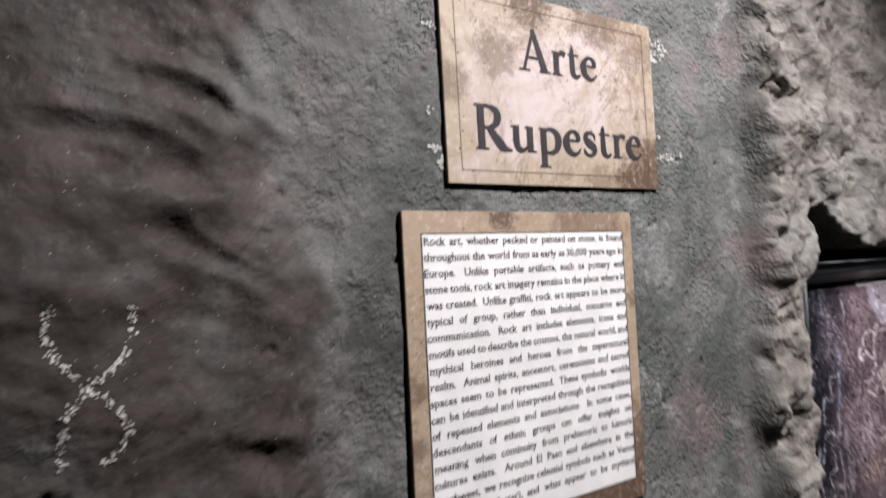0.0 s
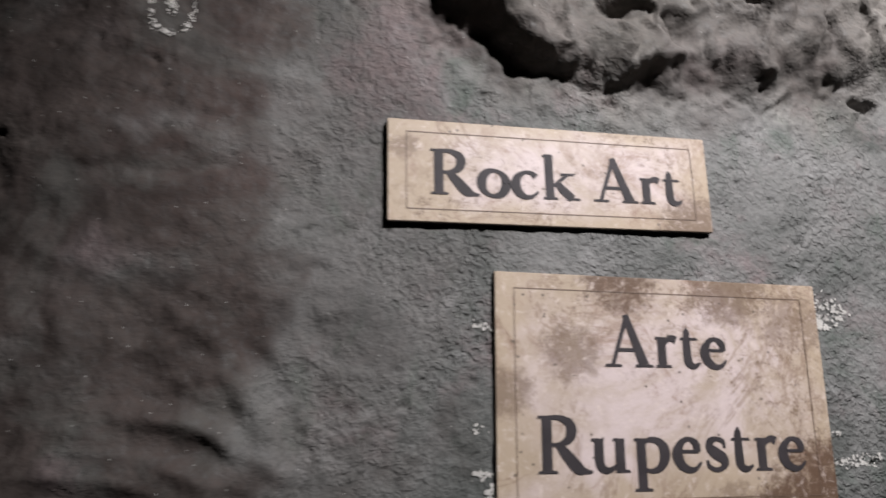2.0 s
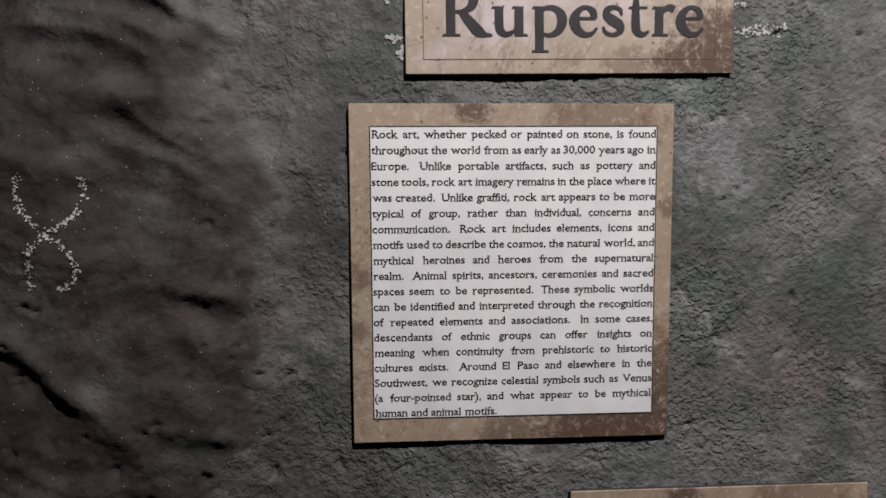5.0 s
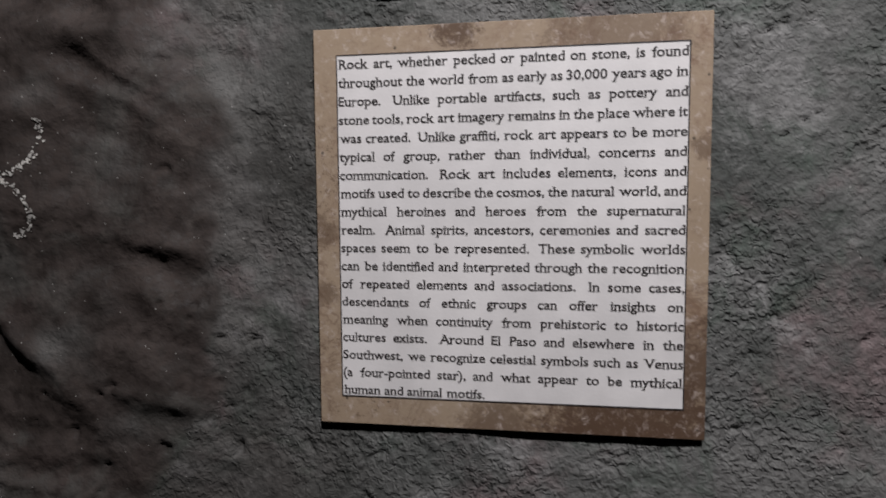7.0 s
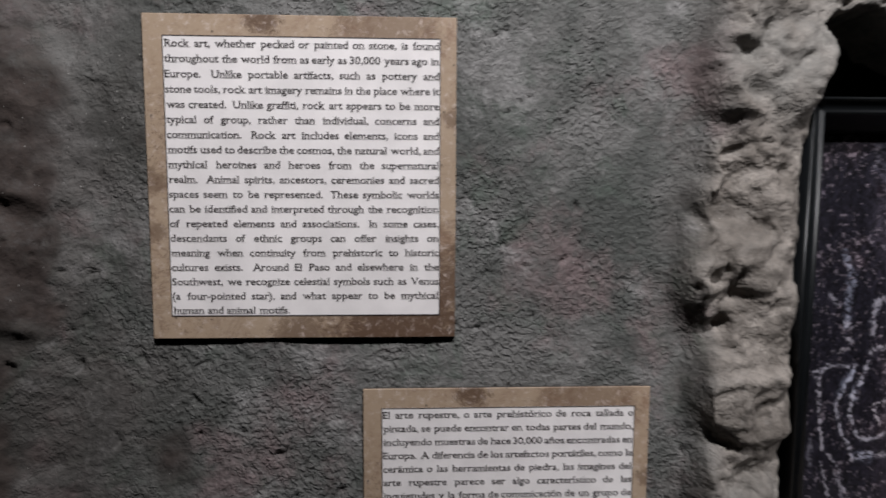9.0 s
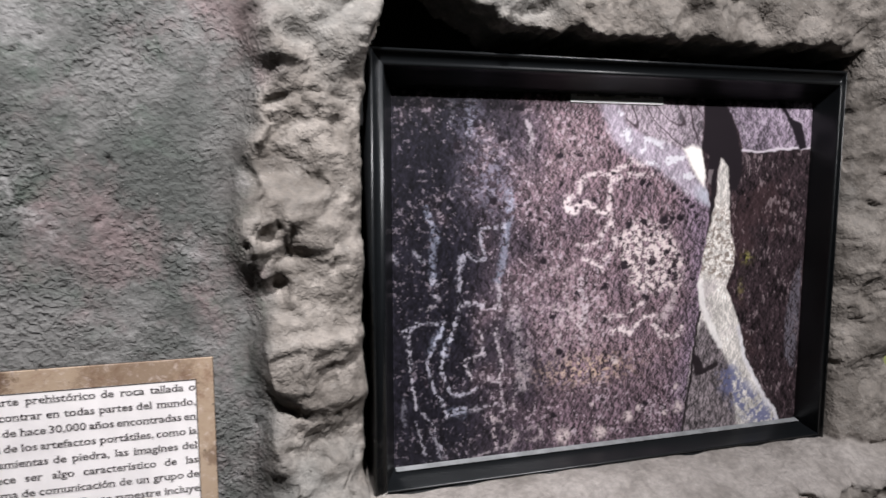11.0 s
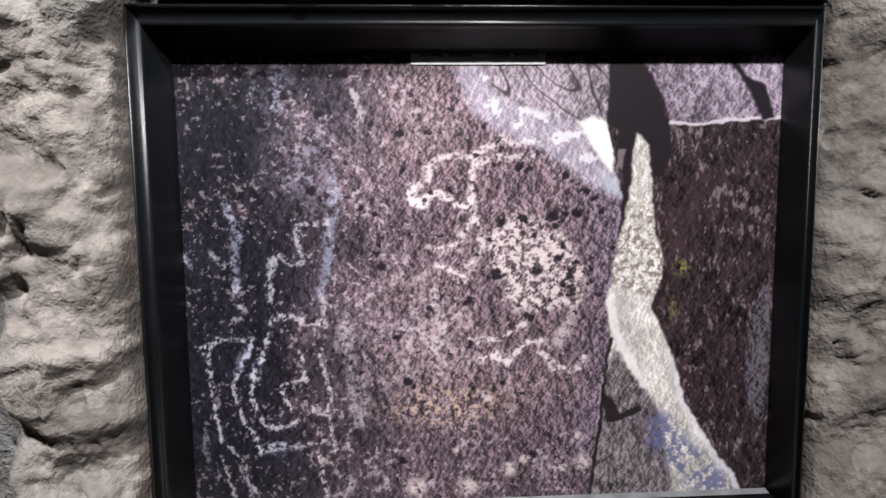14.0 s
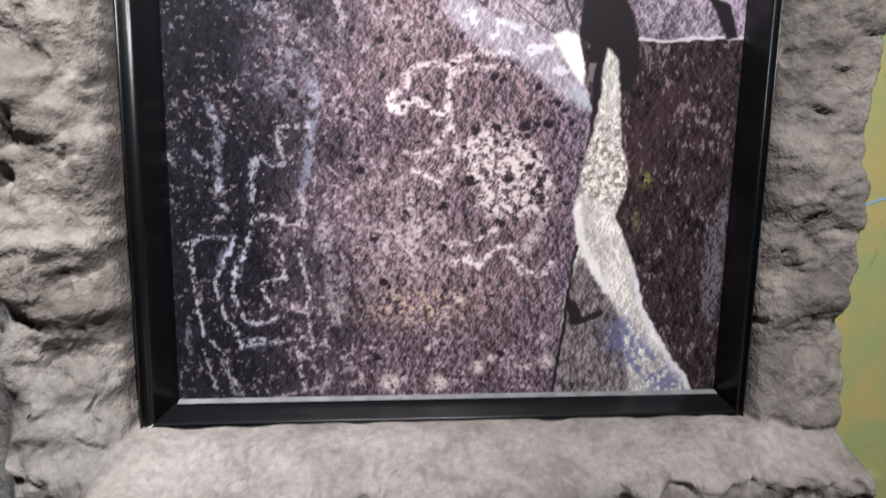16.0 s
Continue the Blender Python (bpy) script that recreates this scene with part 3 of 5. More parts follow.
GLYPHS = {  # broad-pen letters of the titles, cap height 1: advance, strokes of (x, z, half width), feet of (x0, x1, z)
    "R": (1.02, [[(0.22, 0, 0.075), (0.22, 1, 0.075)], [(0.22, 0.965, 0.03), (0.45, 0.97, 0.035), (0.64, 0.88, 0.065), (0.69, 0.74, 0.08), (0.63, 0.59, 0.065), (0.45, 0.50, 0.03), (0.22, 0.50, 0.025)],
                 [(0.42, 0.52, 0.05), (0.60, 0.30, 0.08), (0.80, 0.09, 0.085), (0.95, 0.03, 0.035), (1.07, 0.02, 0.018)]], [(0.04, 0.42, 0), (0.04, 0.26, 0.955)]),
    "A": (1.08, [[(0.20, 0.02, 0.03), (0.54, 1.0, 0.035)], [(0.51, 1.03, 0.05), (0.88, 0.02, 0.085)], [(0.30, 0.33, 0.025), (0.75, 0.33, 0.025)]], [(0.03, 0.40, 0), (0.68, 1.08, 0)]),
    "o": (0.72, [[(0.36 + 0.265 * math.cos(k * math.pi / 12), 0.30 + 0.285 * math.sin(k * math.pi / 12), 0.028 + 0.056 * abs(math.cos(k * math.pi / 12 + 0.25)) ** 1.6) for k in range(25)]], []),
    "c": (0.66, [[(0.56, 0.49, 0.055), (0.46, 0.575, 0.035), (0.31, 0.58, 0.032), (0.16, 0.47, 0.065), (0.11, 0.30, 0.085), (0.17, 0.13, 0.075), (0.32, 0.03, 0.042), (0.48, 0.05, 0.028), (0.60, 0.16, 0.016)]], []),
    "k": (0.84, [[(0.20, 0, 0.072), (0.20, 1.03, 0.072)], [(0.25, 0.28, 0.025), (0.42, 0.42, 0.03), (0.60, 0.57, 0.028)], [(0.36, 0.38, 0.05), (0.52, 0.20, 0.075), (0.70, 0.03, 0.07)]],
          [(0.04, 0.38, 0), (0.05, 0.2, 0.965), (0.45, 0.76, 0.56), (0.55, 0.88, 0)]),
    "r": (0.55, [[(0.20, 0, 0.072), (0.20, 0.6, 0.072)], [(0.22, 0.42, 0.025), (0.31, 0.54, 0.04), (0.42, 0.585, 0.05), (0.52, 0.54, 0.06)]], [(0.04, 0.40, 0), (0.05, 0.2, 0.555)]),
    "t": (0.50, [[(0.22, 0.80, 0.012), (0.21, 0.66, 0.055), (0.21, 0.2, 0.072), (0.26, 0.07, 0.06), (0.37, 0.035, 0.04), (0.49, 0.10, 0.016)]], [(0.05, 0.46, 0.555)]),
    "e": (0.64, [[(0.14, 0.36, 0.022), (0.54, 0.36, 0.022)], [(0.52, 0.35, 0.05), (0.49, 0.50, 0.055), (0.36, 0.585, 0.032), (0.22, 0.54, 0.045), (0.12, 0.40, 0.075), (0.11, 0.27, 0.085),
                 (0.18, 0.12, 0.07), (0.34, 0.03, 0.045), (0.48, 0.06, 0.03), (0.58, 0.17, 0.016)]], []),
    "u": (0.82, [[(0.19, 0.6, 0.07), (0.19, 0.25, 0.07), (0.22, 0.11, 0.065), (0.33, 0.04, 0.045), (0.46, 0.08, 0.03), (0.58, 0.17, 0.02)], [(0.60, 0, 0.072), (0.60, 0.6, 0.072)]],
          [(0.03, 0.2, 0.555), (0.45, 0.6, 0.555), (0.6, 0.79, 0)]),
    "p": (0.82, [[(0.20, -0.32, 0.072), (0.20, 0.6, 0.072)], [(0.22, 0.49, 0.02), (0.36, 0.575, 0.035), (0.54, 0.55, 0.05), (0.655, 0.42, 0.078), (0.66, 0.24, 0.078), (0.56, 0.08, 0.055), (0.38, 0.02, 0.03), (0.22, 0.08, 0.02)]],
          [(0.03, 0.40, -0.33), (0.05, 0.2, 0.555)]),
    "s": (0.54, [[(0.45, 0.42, 0.016), (0.42, 0.54, 0.03), (0.29, 0.585, 0.032), (0.16, 0.54, 0.055), (0.14, 0.43, 0.065), (0.25, 0.33, 0.085), (0.39, 0.24, 0.08), (0.43, 0.13, 0.06), (0.33, 0.04, 0.035),
                  (0.2, 0.035, 0.03), (0.1, 0.10, 0.028), (0.07, 0.2, 0.016)]], []),
}


def glide(points, steps=6):
    """A smooth line through the points of a stroke."""
    p = [Vector(q) for q in points]
    if len(p) < 3:
        return p
    p = [2 * p[0] - p[1]] + p + [2 * p[-1] - p[-2]]
    line = []
    for a, b, c, d in zip(p, p[1:], p[2:], p[3:]):
        for k in range(steps):
            t = k / steps
            line.append(0.5 * (2 * b + (c - a) * t + (2 * a - 5 * b + 4 * c - d) * t ** 2 + (3 * b - a - 3 * c + d) * t ** 3))
    return line + [p[-2]]


def title(text, left, right, base, cap, parent, y=-0.0005):
    """A big printed line of serif letters between two margins."""
    total = sum(GLYPHS[ch][0] if ch != " " else 0.30 for ch in text)
    wide = (right - left) / total
    bm, at, layer = bmesh.new(), 0.0, 0
    for ch in text:
        if ch == " ":
            at += 0.30
            continue
        advance, strokes, feet = GLYPHS[ch]
        strokes = [[(px, pz, 1.22 * hw + 0.004) for px, pz, hw in stroke] for stroke in strokes]
        for stroke in strokes:
            line, last, layer = glide(stroke), None, layer + 1
            for k, q in enumerate(line):
                way = (line[min(k + 1, len(line) - 1)] - line[max(k - 1, 0)]).xy.normalized()
                pair = [bm.verts.new((left + (at + q.x - s * way.y * q.z) * wide, y - 0.00001 * (layer % 9), base + (q.y + s * way.x * q.z) * cap)) for s in (-1, 1)]
                if last:
                    bm.faces.new((last[0], pair[0], pair[1], last[1]))
                last = pair
        for x0, x1, z in feet:
            layer += 1
            shape = ((x0, z), (x1, z), (x1 - 0.02, z + 0.05), (x0 + 0.02, z + 0.05))
            bm.faces.new([bm.verts.new((left + (at + u) * wide, y - 0.00001 * (layer % 9), base + v * cap)) for u, v in shape])
        at += advance
    part("lettering", bm, INK_BIG, parent, "charcoal serif lettering")


title("Rock Art", -0.110, 0.116, -0.020, 0.0385, rock_art)
arte = sign("title_sign", 0.3385, 0.6315, 1.5770, 1.7640, 0.4, 0.0058, PARCH_B, "square parchment-coloured title board with charcoal Spanish lettering")
rule(-0.131, 0.131, -0.081, 0.081, -0.0004, 0.0006, arte)
title("Arte", -0.057, 0.056, 0.020, 0.041, arte)
title("Rupestre", -0.116, 0.121, -0.061, 0.0425, arte)

ENGLISH = ["Rock art, whether pecked or painted on stone, is found", "throughout the world from as early as 30,000 years ago in",
           "Europe.  Unlike portable artifacts, such as pottery and", "stone tools, rock art imagery remains in the place where it",
           "was created.  Unlike graffiti, rock art appears to be more", "typical of group, rather than individual, concerns and",
           "communication.  Rock art includes elements, icons and", "motifs used to describe the cosmos, the natural world, and",
           "mythical heroines and heroes from the supernatural", "realm.  Animal spirits, ancestors, ceremonies and sacred",
           "spaces seem to be represented.  These symbolic worlds", "can be identified and interpreted through the recognition",
           "of repeated elements and associations.  In some cases,", "descendants of ethnic groups can offer insights on",
           "meaning when continuity from prehistoric to historic", "cultures exists.  Around El Paso and elsewhere in the",
           "Southwest, we recognize celestial symbols such as Venus", "(a four-pointed star), and what appear to be mythical",
           "human and animal motifs."]
SPANISH = ["El arte rupestre, o arte prehistórico de roca tallada o", "pintada, se puede encontrar en todas partes del mundo,",
           "incluyendo muestras de hace 30,000 años encontradas en", "Europa.  A diferencia de los artefactos portátiles, como la",
           "cerámica o las herramientas de piedra, las imagines del", "arte rupestre parece ser algo característico de las",
           "inquietudes y la forma de comunicación de un grupo de", "personas y no solo un individuo.  El arte rupestre incluye"]


def text_panel(x0, x1, z0, z1, lines, label, bars=0):
    base = sign("text_panel", x0, x1, z0, z1, 0.0, 0.0055, PARCH_C, label)
    w, h = (x1 - x0) / 2, (z1 - z0) / 2
    l, r, b, t = -w + 0.0180, w - 0.0150, -h + 0.0220, h - 0.0195
    bm = bmesh.new()
    bm.faces.new([bm.verts.new(v) for v in ((l, -0.0003, b), (r, -0.0003, b), (r, -0.0003, t), (l, -0.0003, t))])
    part("text_field", bm, PAPER, base, "off-white printed text field")
    rule(l, r, b, t, -0.0006, 0.0009, base, "field_border", INK)
    set_text(lines, l + 0.0015, r - 0.0012, t - 0.0105, 0.01395, 0.0098, -0.0006, base, (18,))
    rng = random.Random(5)
    for k in range(len(lines), len(lines) + bars):
        at = l + 0.0015
        bm = bmesh.new()
        while at < r - 0.02:
            wide = min(rng.uniform(0.006, 0.028), r - 0.0012 - at)
            z = t - 0.0105 - k * 0.01395
            bm.faces.new([bm.verts.new(v) for v in ((at, -0.0006, z), (at + wide, -0.0006, z), (at + wide, -0.0006, z + 0.004), (at, -0.0006, z + 0.004))])
            at += wide + rng.uniform(0.003, 0.006)
        part("text_line", bm, INK, base)
    return base


text_panel(0.2885, 0.5795, 1.2455, 1.5510, ENGLISH, "framed English text board with black serif print on parchment")
text_panel(0.4890, 0.7770, 0.8850, 1.1935, SPANISH, "framed Spanish text board with black serif print on parchment", 11)


# ---------------------------------------------------------------- the framed photograph
FX0, FX1, FZ0, FZ1 = 0.9275, 1.4945, 1.0300, 1.4820
SIDES = {"left": 0.026, "right": 0.0165, "top": 0.0335, "bottom": 0.020}
PRINT_Y = 0.508
PROFILE = [(0.0, 0.520), (0.0, 0.4800), (0.02, 0.4775), (0.06, 0.4764), (0.10, 0.4770), (0.14, 0.4786), (0.26, 0.4798), (0.36, 0.4796), (0.40, 0.4784),
           (0.44, 0.4770), (0.48, 0.4768), (0.52, 0.4785), (0.57, 0.4835), (0.70, 0.4930), (0.88, 0.5010), (1.0, 0.5062), (1.0, 0.520)]


def frame_corner(side_x, side_z, f):
    x = FX0 + SIDES["left"] * f if side_x == "left" else FX1 - SIDES["right"] * f
    z = FZ0 + SIDES["bottom"] * f if side_z == "bottom" else FZ1 - SIDES["top"] * f
    return x, z


picture = empty("framed_photograph", pose((FX0 + FX1) / 2, 0.50, FZ0))
tagged(picture, "black-framed colour photograph of pecked figures on purple rock", "picture")
BACK = picture.matrix_world.inverted()
for a, b in ((("left", "top"), ("right", "top")), (("right", "top"), ("right", "bottom")), (("right", "bottom"), ("left", "bottom")), (("left", "bottom"), ("left", "top"))):
    bm = bmesh.new()
    rows = []
    for f, y in PROFILE:
        (ax, az), (bx, bz) = frame_corner(*a, f), frame_corner(*b, f)
        rows.append([bm.verts.new(BACK @ Vector((ax, y, az))), bm.verts.new(BACK @ Vector((bx, y, bz)))])
    for p, q in zip(rows, rows[1:] + rows[:1]):
        bm.faces.new((p[0], p[1], q[1], q[0]))
    bm.faces.new([r[0] for r in rows]), bm.faces.new([r[1] for r in reversed(rows)])
    bmesh.ops.recalc_face_normals(bm, faces=bm.faces[:])
    for f in bm.faces:
        f.smooth = len(f.verts) == 4
    part("moulding", bm, FRAME_BLACK, picture, "mitred satin black moulding")

# worn white line along one open mitre
bm = bmesh.new()
for f0, f1, w in ((0.16, 0.30, 0.0005), (0.28, 0.40, 0.0008), (0.39, 0.47, 0.0004)):
    (ax, az), (bx, bz) = frame_corner("left", "bottom", f0), frame_corner("left", "bottom", f1)
    bm.faces.new([bm.verts.new(BACK @ Vector(v)) for v in ((ax - w, 0.4764, az + w), (ax + w, 0.4764, az - w), (bx + w, 0.4764, bz - w), (bx - w, 0.4764, bz + w))])
part("mitre_chip", bm, CHALK, picture, "chipped white line along the corner joint")

# bright line of light along the lower inner lip, added as a grey strip
bm = bmesh.new()
ledge_light = [(FX0 + 0.0270, 0.4985, FZ0 + 0.0196), (FX1 - 0.0170, 0.4985, FZ0 + 0.0196), (FX1 - 0.0170, 0.5062, FZ0 + 0.0213), (FX0 + 0.0270, 0.5062, FZ0 + 0.0213)]
bm.faces.new([bm.verts.new(BACK @ Vector(v)) for v in ledge_light])
part("lip_gleam", bm, LIP_GLEAM, picture, "pale grey strip standing for the gleam on the lower moulding")

STROKES = []  # pecked lines on the photographed rock: points, half width, strength, blueness
STROKES += [
    ([(1.154, 1.334), (1.163, 1.342), (1.166, 1.353), (1.175, 1.361), (1.188, 1.363), (1.203, 1.36)], 0.0032, 0.85, 0),
    ([(1.151, 1.336), (1.152, 1.323), (1.16, 1.321), (1.165, 1.327), (1.177, 1.329), (1.185, 1.322), (1.195, 1.319), (1.203, 1.322)], 0.0039, 1, 0),
    ([(1.205, 1.361), (1.213, 1.368), (1.224, 1.372), (1.232, 1.377), (1.244, 1.373), (1.255, 1.376)], 0.0034, 0.9, 0),
    ([(1.208, 1.354), (1.218, 1.359), (1.232, 1.361), (1.245, 1.36), (1.259, 1.362)], 0.0029, 0.85, 0),
    ([(1.207, 1.358), (1.204, 1.345), (1.203, 1.331), (1.202, 1.32), (1.205, 1.308), (1.21, 1.297), (1.212, 1.283), (1.208, 1.273), (1.199, 1.266)], 0.0037, 0.85, 0),
    ([(1.166, 1.284), (1.175, 1.28), (1.185, 1.283), (1.193, 1.288), (1.196, 1.296), (1.203, 1.306)], 0.0032, 0.9, 0),
    ([(1.173, 1.267), (1.183, 1.264), (1.192, 1.258), (1.197, 1.253)], 0.0032, 0.95, 0),
    ([(1.19, 1.3), (1.192, 1.293)], 0.0024, 0.4, 0),
]
STROKES += [
    ([(1.2, 1.199), (1.218, 1.199), (1.231, 1.201), (1.241, 1.208), (1.253, 1.215)], 0.0034, 0.9, 0),
    ([(1.209, 1.181), (1.223, 1.184), (1.236, 1.179), (1.244, 1.189), (1.253, 1.196), (1.264, 1.197)], 0.0034, 1, 0),
    ([(1.262, 1.197), (1.273, 1.193), (1.283, 1.199), (1.289, 1.211), (1.294, 1.222)], 0.0054, 0.6, 0),
    ([(1.265, 1.186), (1.274, 1.177), (1.282, 1.169), (1.29, 1.169), (1.299, 1.172), (1.304, 1.18)], 0.0037, 0.95, 0),
    ([(1.17, 1.244), (1.171, 1.223), (1.178, 1.211), (1.172, 1.193)], 0.0054, 0.6, 0.2),
    ([(1.141, 1.213), (1.144, 1.192), (1.142, 1.169)], 0.0049, 0.35, 0),
    ([(1.127, 1.258), (1.147, 1.253), (1.162, 1.258)], 0.0049, 0.3, 0),
    ([(1.152, 1.213), (1.167, 1.197), (1.182, 1.171)], 0.0059, 0.35, 0),
]
STROKES += [
    ([(1.083, 1.342), (1.084, 1.321), (1.08, 1.301), (1.077, 1.284), (1.075, 1.264), (1.07, 1.248)], 0.0049, 0.62, 1),
    ([(1.078, 1.306), (1.064, 1.307), (1.052, 1.303), (1.049, 1.293), (1.052, 1.281), (1.054, 1.271), (1.044, 1.271), (1.034, 1.279), (1.029, 1.273), (1.026, 1.259), (1.025, 1.238)], 0.0029, 0.8, 0.5),
    ([(0.991, 1.326), (0.996, 1.309), (1.001, 1.296), (0.997, 1.279), (0.995, 1.262), (0.997, 1.249)], 0.0044, 0.6, 0.9),
    ([(0.977, 1.28), (0.982, 1.274), (0.986, 1.27)], 0.0024, 0.6, 0.5),
    ([(0.953, 1.282), (0.959, 1.271)], 0.0024, 0.5, 0.5),
    ([(0.996, 1.25), (1.003, 1.247)], 0.0034, 0.65, 0.4),
    ([(0.997, 1.235), (1.002, 1.231)], 0.0034, 0.6, 0.4),
    ([(0.985, 1.219), (1.001, 1.224)], 0.002, 0.6, 0.2),
    ([(1.025, 1.22), (1.033, 1.224), (1.046, 1.221), (1.068, 1.217)], 0.0027, 0.85, 0.4),
    ([(1.07, 1.242), (1.073, 1.229), (1.071, 1.215)], 0.0034, 0.8, 0.3),
    ([(0.966, 1.198), (0.98, 1.203), (0.991, 1.205), (1.01, 1.204)], 0.0022, 0.85, 0.5),
    ([(0.968, 1.198), (0.971, 1.183), (0.972, 1.163), (0.974, 1.144), (0.977, 1.128), (0.979, 1.111)], 0.0018, 0.85, 0.4),
]
STROKES += [
    ([(1.008, 1.202), (1.002, 1.188), (0.996, 1.172), (0.991, 1.163), (0.991, 1.152), (0.996, 1.14), (1.005, 1.12), (1.014, 1.102)], 0.002, 0.85, 0.5),
    ([(1.006, 1.199), (1.0, 1.188), (0.996, 1.176)], 0.0044, 0.5, 1),
    ([(1.015, 1.187), (1.009, 1.171)], 0.0039, 0.5, 1),
    ([(1.025, 1.21), (1.02, 1.193), (1.013, 1.182), (1.008, 1.168), (1.006, 1.151), (1.011, 1.138), (1.018, 1.127), (1.026, 1.123), (1.038, 1.124), (1.046, 1.13)], 0.0022, 0.9, 0.5),
    ([(1.05, 1.195), (1.052, 1.18), (1.055, 1.167), (1.045, 1.165), (1.034, 1.161), (1.036, 1.151), (1.04, 1.14)], 0.0021, 0.9, 0.25),
    ([(1.068, 1.193), (1.072, 1.178), (1.074, 1.161), (1.075, 1.146), (1.073, 1.134), (1.064, 1.137), (1.059, 1.142)], 0.0023, 0.85, 0.2),
    ([(1.075, 1.135), (1.076, 1.119), (1.08, 1.1)], 0.0022, 0.75, 0.2),
    ([(1.012, 1.1), (1.025, 1.105), (1.04, 1.106), (1.055, 1.109), (1.071, 1.109)], 0.0034, 0.7, 0.35),
    ([(1.019, 1.105), (1.029, 1.102)], 0.0059, 0.5, 1),
    ([(1.091, 1.221), (1.093, 1.202), (1.094, 1.181), (1.096, 1.161), (1.096, 1.14), (1.099, 1.126)], 0.0059, 0.55, 0.15),
    ([(1.106, 1.168), (1.106, 1.126)], 0.0034, 0.5, 0.1),
    ([(1.093, 1.121), (1.089, 1.109), (1.084, 1.097)], 0.0024, 0.7, 0.1),
    ([(1.082, 1.234), (1.085, 1.213), (1.082, 1.193)], 0.0029, 0.45, 0.2),
]
STROKES += [
    ([(0.979, 1.097), (0.984, 1.079), (0.986, 1.063), (0.989, 1.047)], 0.0017, 0.75, 0.4),
    ([(0.984, 1.107), (0.993, 1.098), (0.999, 1.088), (1.004, 1.07), (1.011, 1.055)], 0.0018, 0.75, 0.4),
    ([(0.993, 1.087), (1.001, 1.073), (1.005, 1.053)], 0.0015, 0.6, 0.4),
    ([(0.965, 1.124), (0.965, 1.095)], 0.0024, 0.45, 0.5),
    ([(1.064, 1.095), (1.066, 1.08), (1.07, 1.06)], 0.0022, 0.8, 0),
    ([(1.065, 1.095), (1.077, 1.087)], 0.0034, 0.7, 0),
    ([(1.079, 1.08), (1.094, 1.072), (1.086, 1.055)], 0.0039, 0.6, 0),
    ([(1.109, 1.076), (1.12, 1.079)], 0.0024, 0.6, 0),
    ([(1.109, 1.063), (1.118, 1.062), (1.126, 1.065), (1.124, 1.075)], 0.0029, 0.7, 0),
    ([(1.043, 1.05), (1.063, 1.056), (1.081, 1.06)], 0.0024, 0.6, 0.1),
    ([(1.103, 1.418), (1.105, 1.406), (1.107, 1.396)], 0.0027, 0.75, 0.2),
    ([(1.105, 1.391), (1.108, 1.379)], 0.0024, 0.5, 0.2),
    ([(1.039, 1.442), (1.039, 1.424), (1.037, 1.405)], 0.0039, 0.35, 0.8),
    ([(1.017, 1.435), (1.019, 1.417)], 0.0039, 0.35, 0.5),
]
SPOTS = [(1.152, 1.063, 0.0103), (1.198, 1.062, 0.0093), (1.235, 1.077, 0.0073), (1.249, 1.086, 0.0044), (1.285, 1.077, 0.0044), (1.304, 1.082, 0.0078), (1.188, 1.097, 0.0029), (1.215, 1.147, 0.0044), (1.3, 1.109, 0.0044)]
PITS = [(1.141, 1.381, 0.0049), (1.165, 1.382, 0.0034), (1.215, 1.388, 0.0044), (1.229, 1.304, 0.0059), (1.25, 1.307, 0.0039), (1.274, 1.309, 0.0059), (1.283, 1.306, 0.0044), (1.297, 1.311, 0.0049), (1.257, 1.292, 0.0034), (1.284, 1.282, 0.0034), (1.224, 1.258, 0.0054), (1.262, 1.259, 0.0049), (1.29, 1.254, 0.0039), (1.255, 1.219, 0.0044), (1.2, 1.196, 0.0044), (1.136, 1.202, 0.0049), (1.145, 1.163, 0.0059), (1.151, 1.157, 0.0039), (1.165, 1.228, 0.0034), (1.199, 1.234, 0.0039), (1.167, 1.331, 0.0034), (1.185, 1.333, 0.0034)]
PITS += [(1.094, 1.432, 0.0064), (1.094, 1.328, 0.0039), (1.062, 1.334, 0.0054), (1.12, 1.278, 0.0044), (1.123, 1.267, 0.0044), (1.287, 1.345, 0.0044), (1.305, 1.331, 0.0034), (1.312, 1.323, 0.0029), (1.224, 1.354, 0.0029), (1.245, 1.352, 0.0044), (1.255, 1.35, 0.0039), (1.261, 1.364, 0.0029), (1.138, 1.088, 0.0054), (1.259, 1.091, 0.0044), (1.248, 1.149, 0.0039), (1.189, 1.303, 0.0024), (1.074, 1.399, 0.0044), (1.045, 1.412, 0.0039), (1.023, 1.391, 0.0049), (1.235, 1.242, 0.0024), (1.245, 1.229, 0.0024), (1.273, 1.234, 0.0024)]
BODY = [(1.218, 1.295), (1.234, 1.307), (1.249, 1.313), (1.266, 1.305), (1.282, 1.298), (1.289, 1.287), (1.297, 1.275), (1.304, 1.26), (1.305, 1.242), (1.3, 1.226), (1.283, 1.228), (1.263, 1.222), (1.242, 1.226), (1.231, 1.236), (1.235, 1.253), (1.222, 1.258), (1.215, 1.273)]
SKYLIT = [(1.182, 1.447), (1.206, 1.399), (1.226, 1.383), (1.261, 1.368), (1.301, 1.342), (1.32, 1.331), (1.337, 1.324), (1.336, 1.339), (1.328, 1.347), (1.31, 1.366), (1.3, 1.39), (1.28, 1.397), (1.246, 1.407), (1.222, 1.42), (1.215, 1.447)]
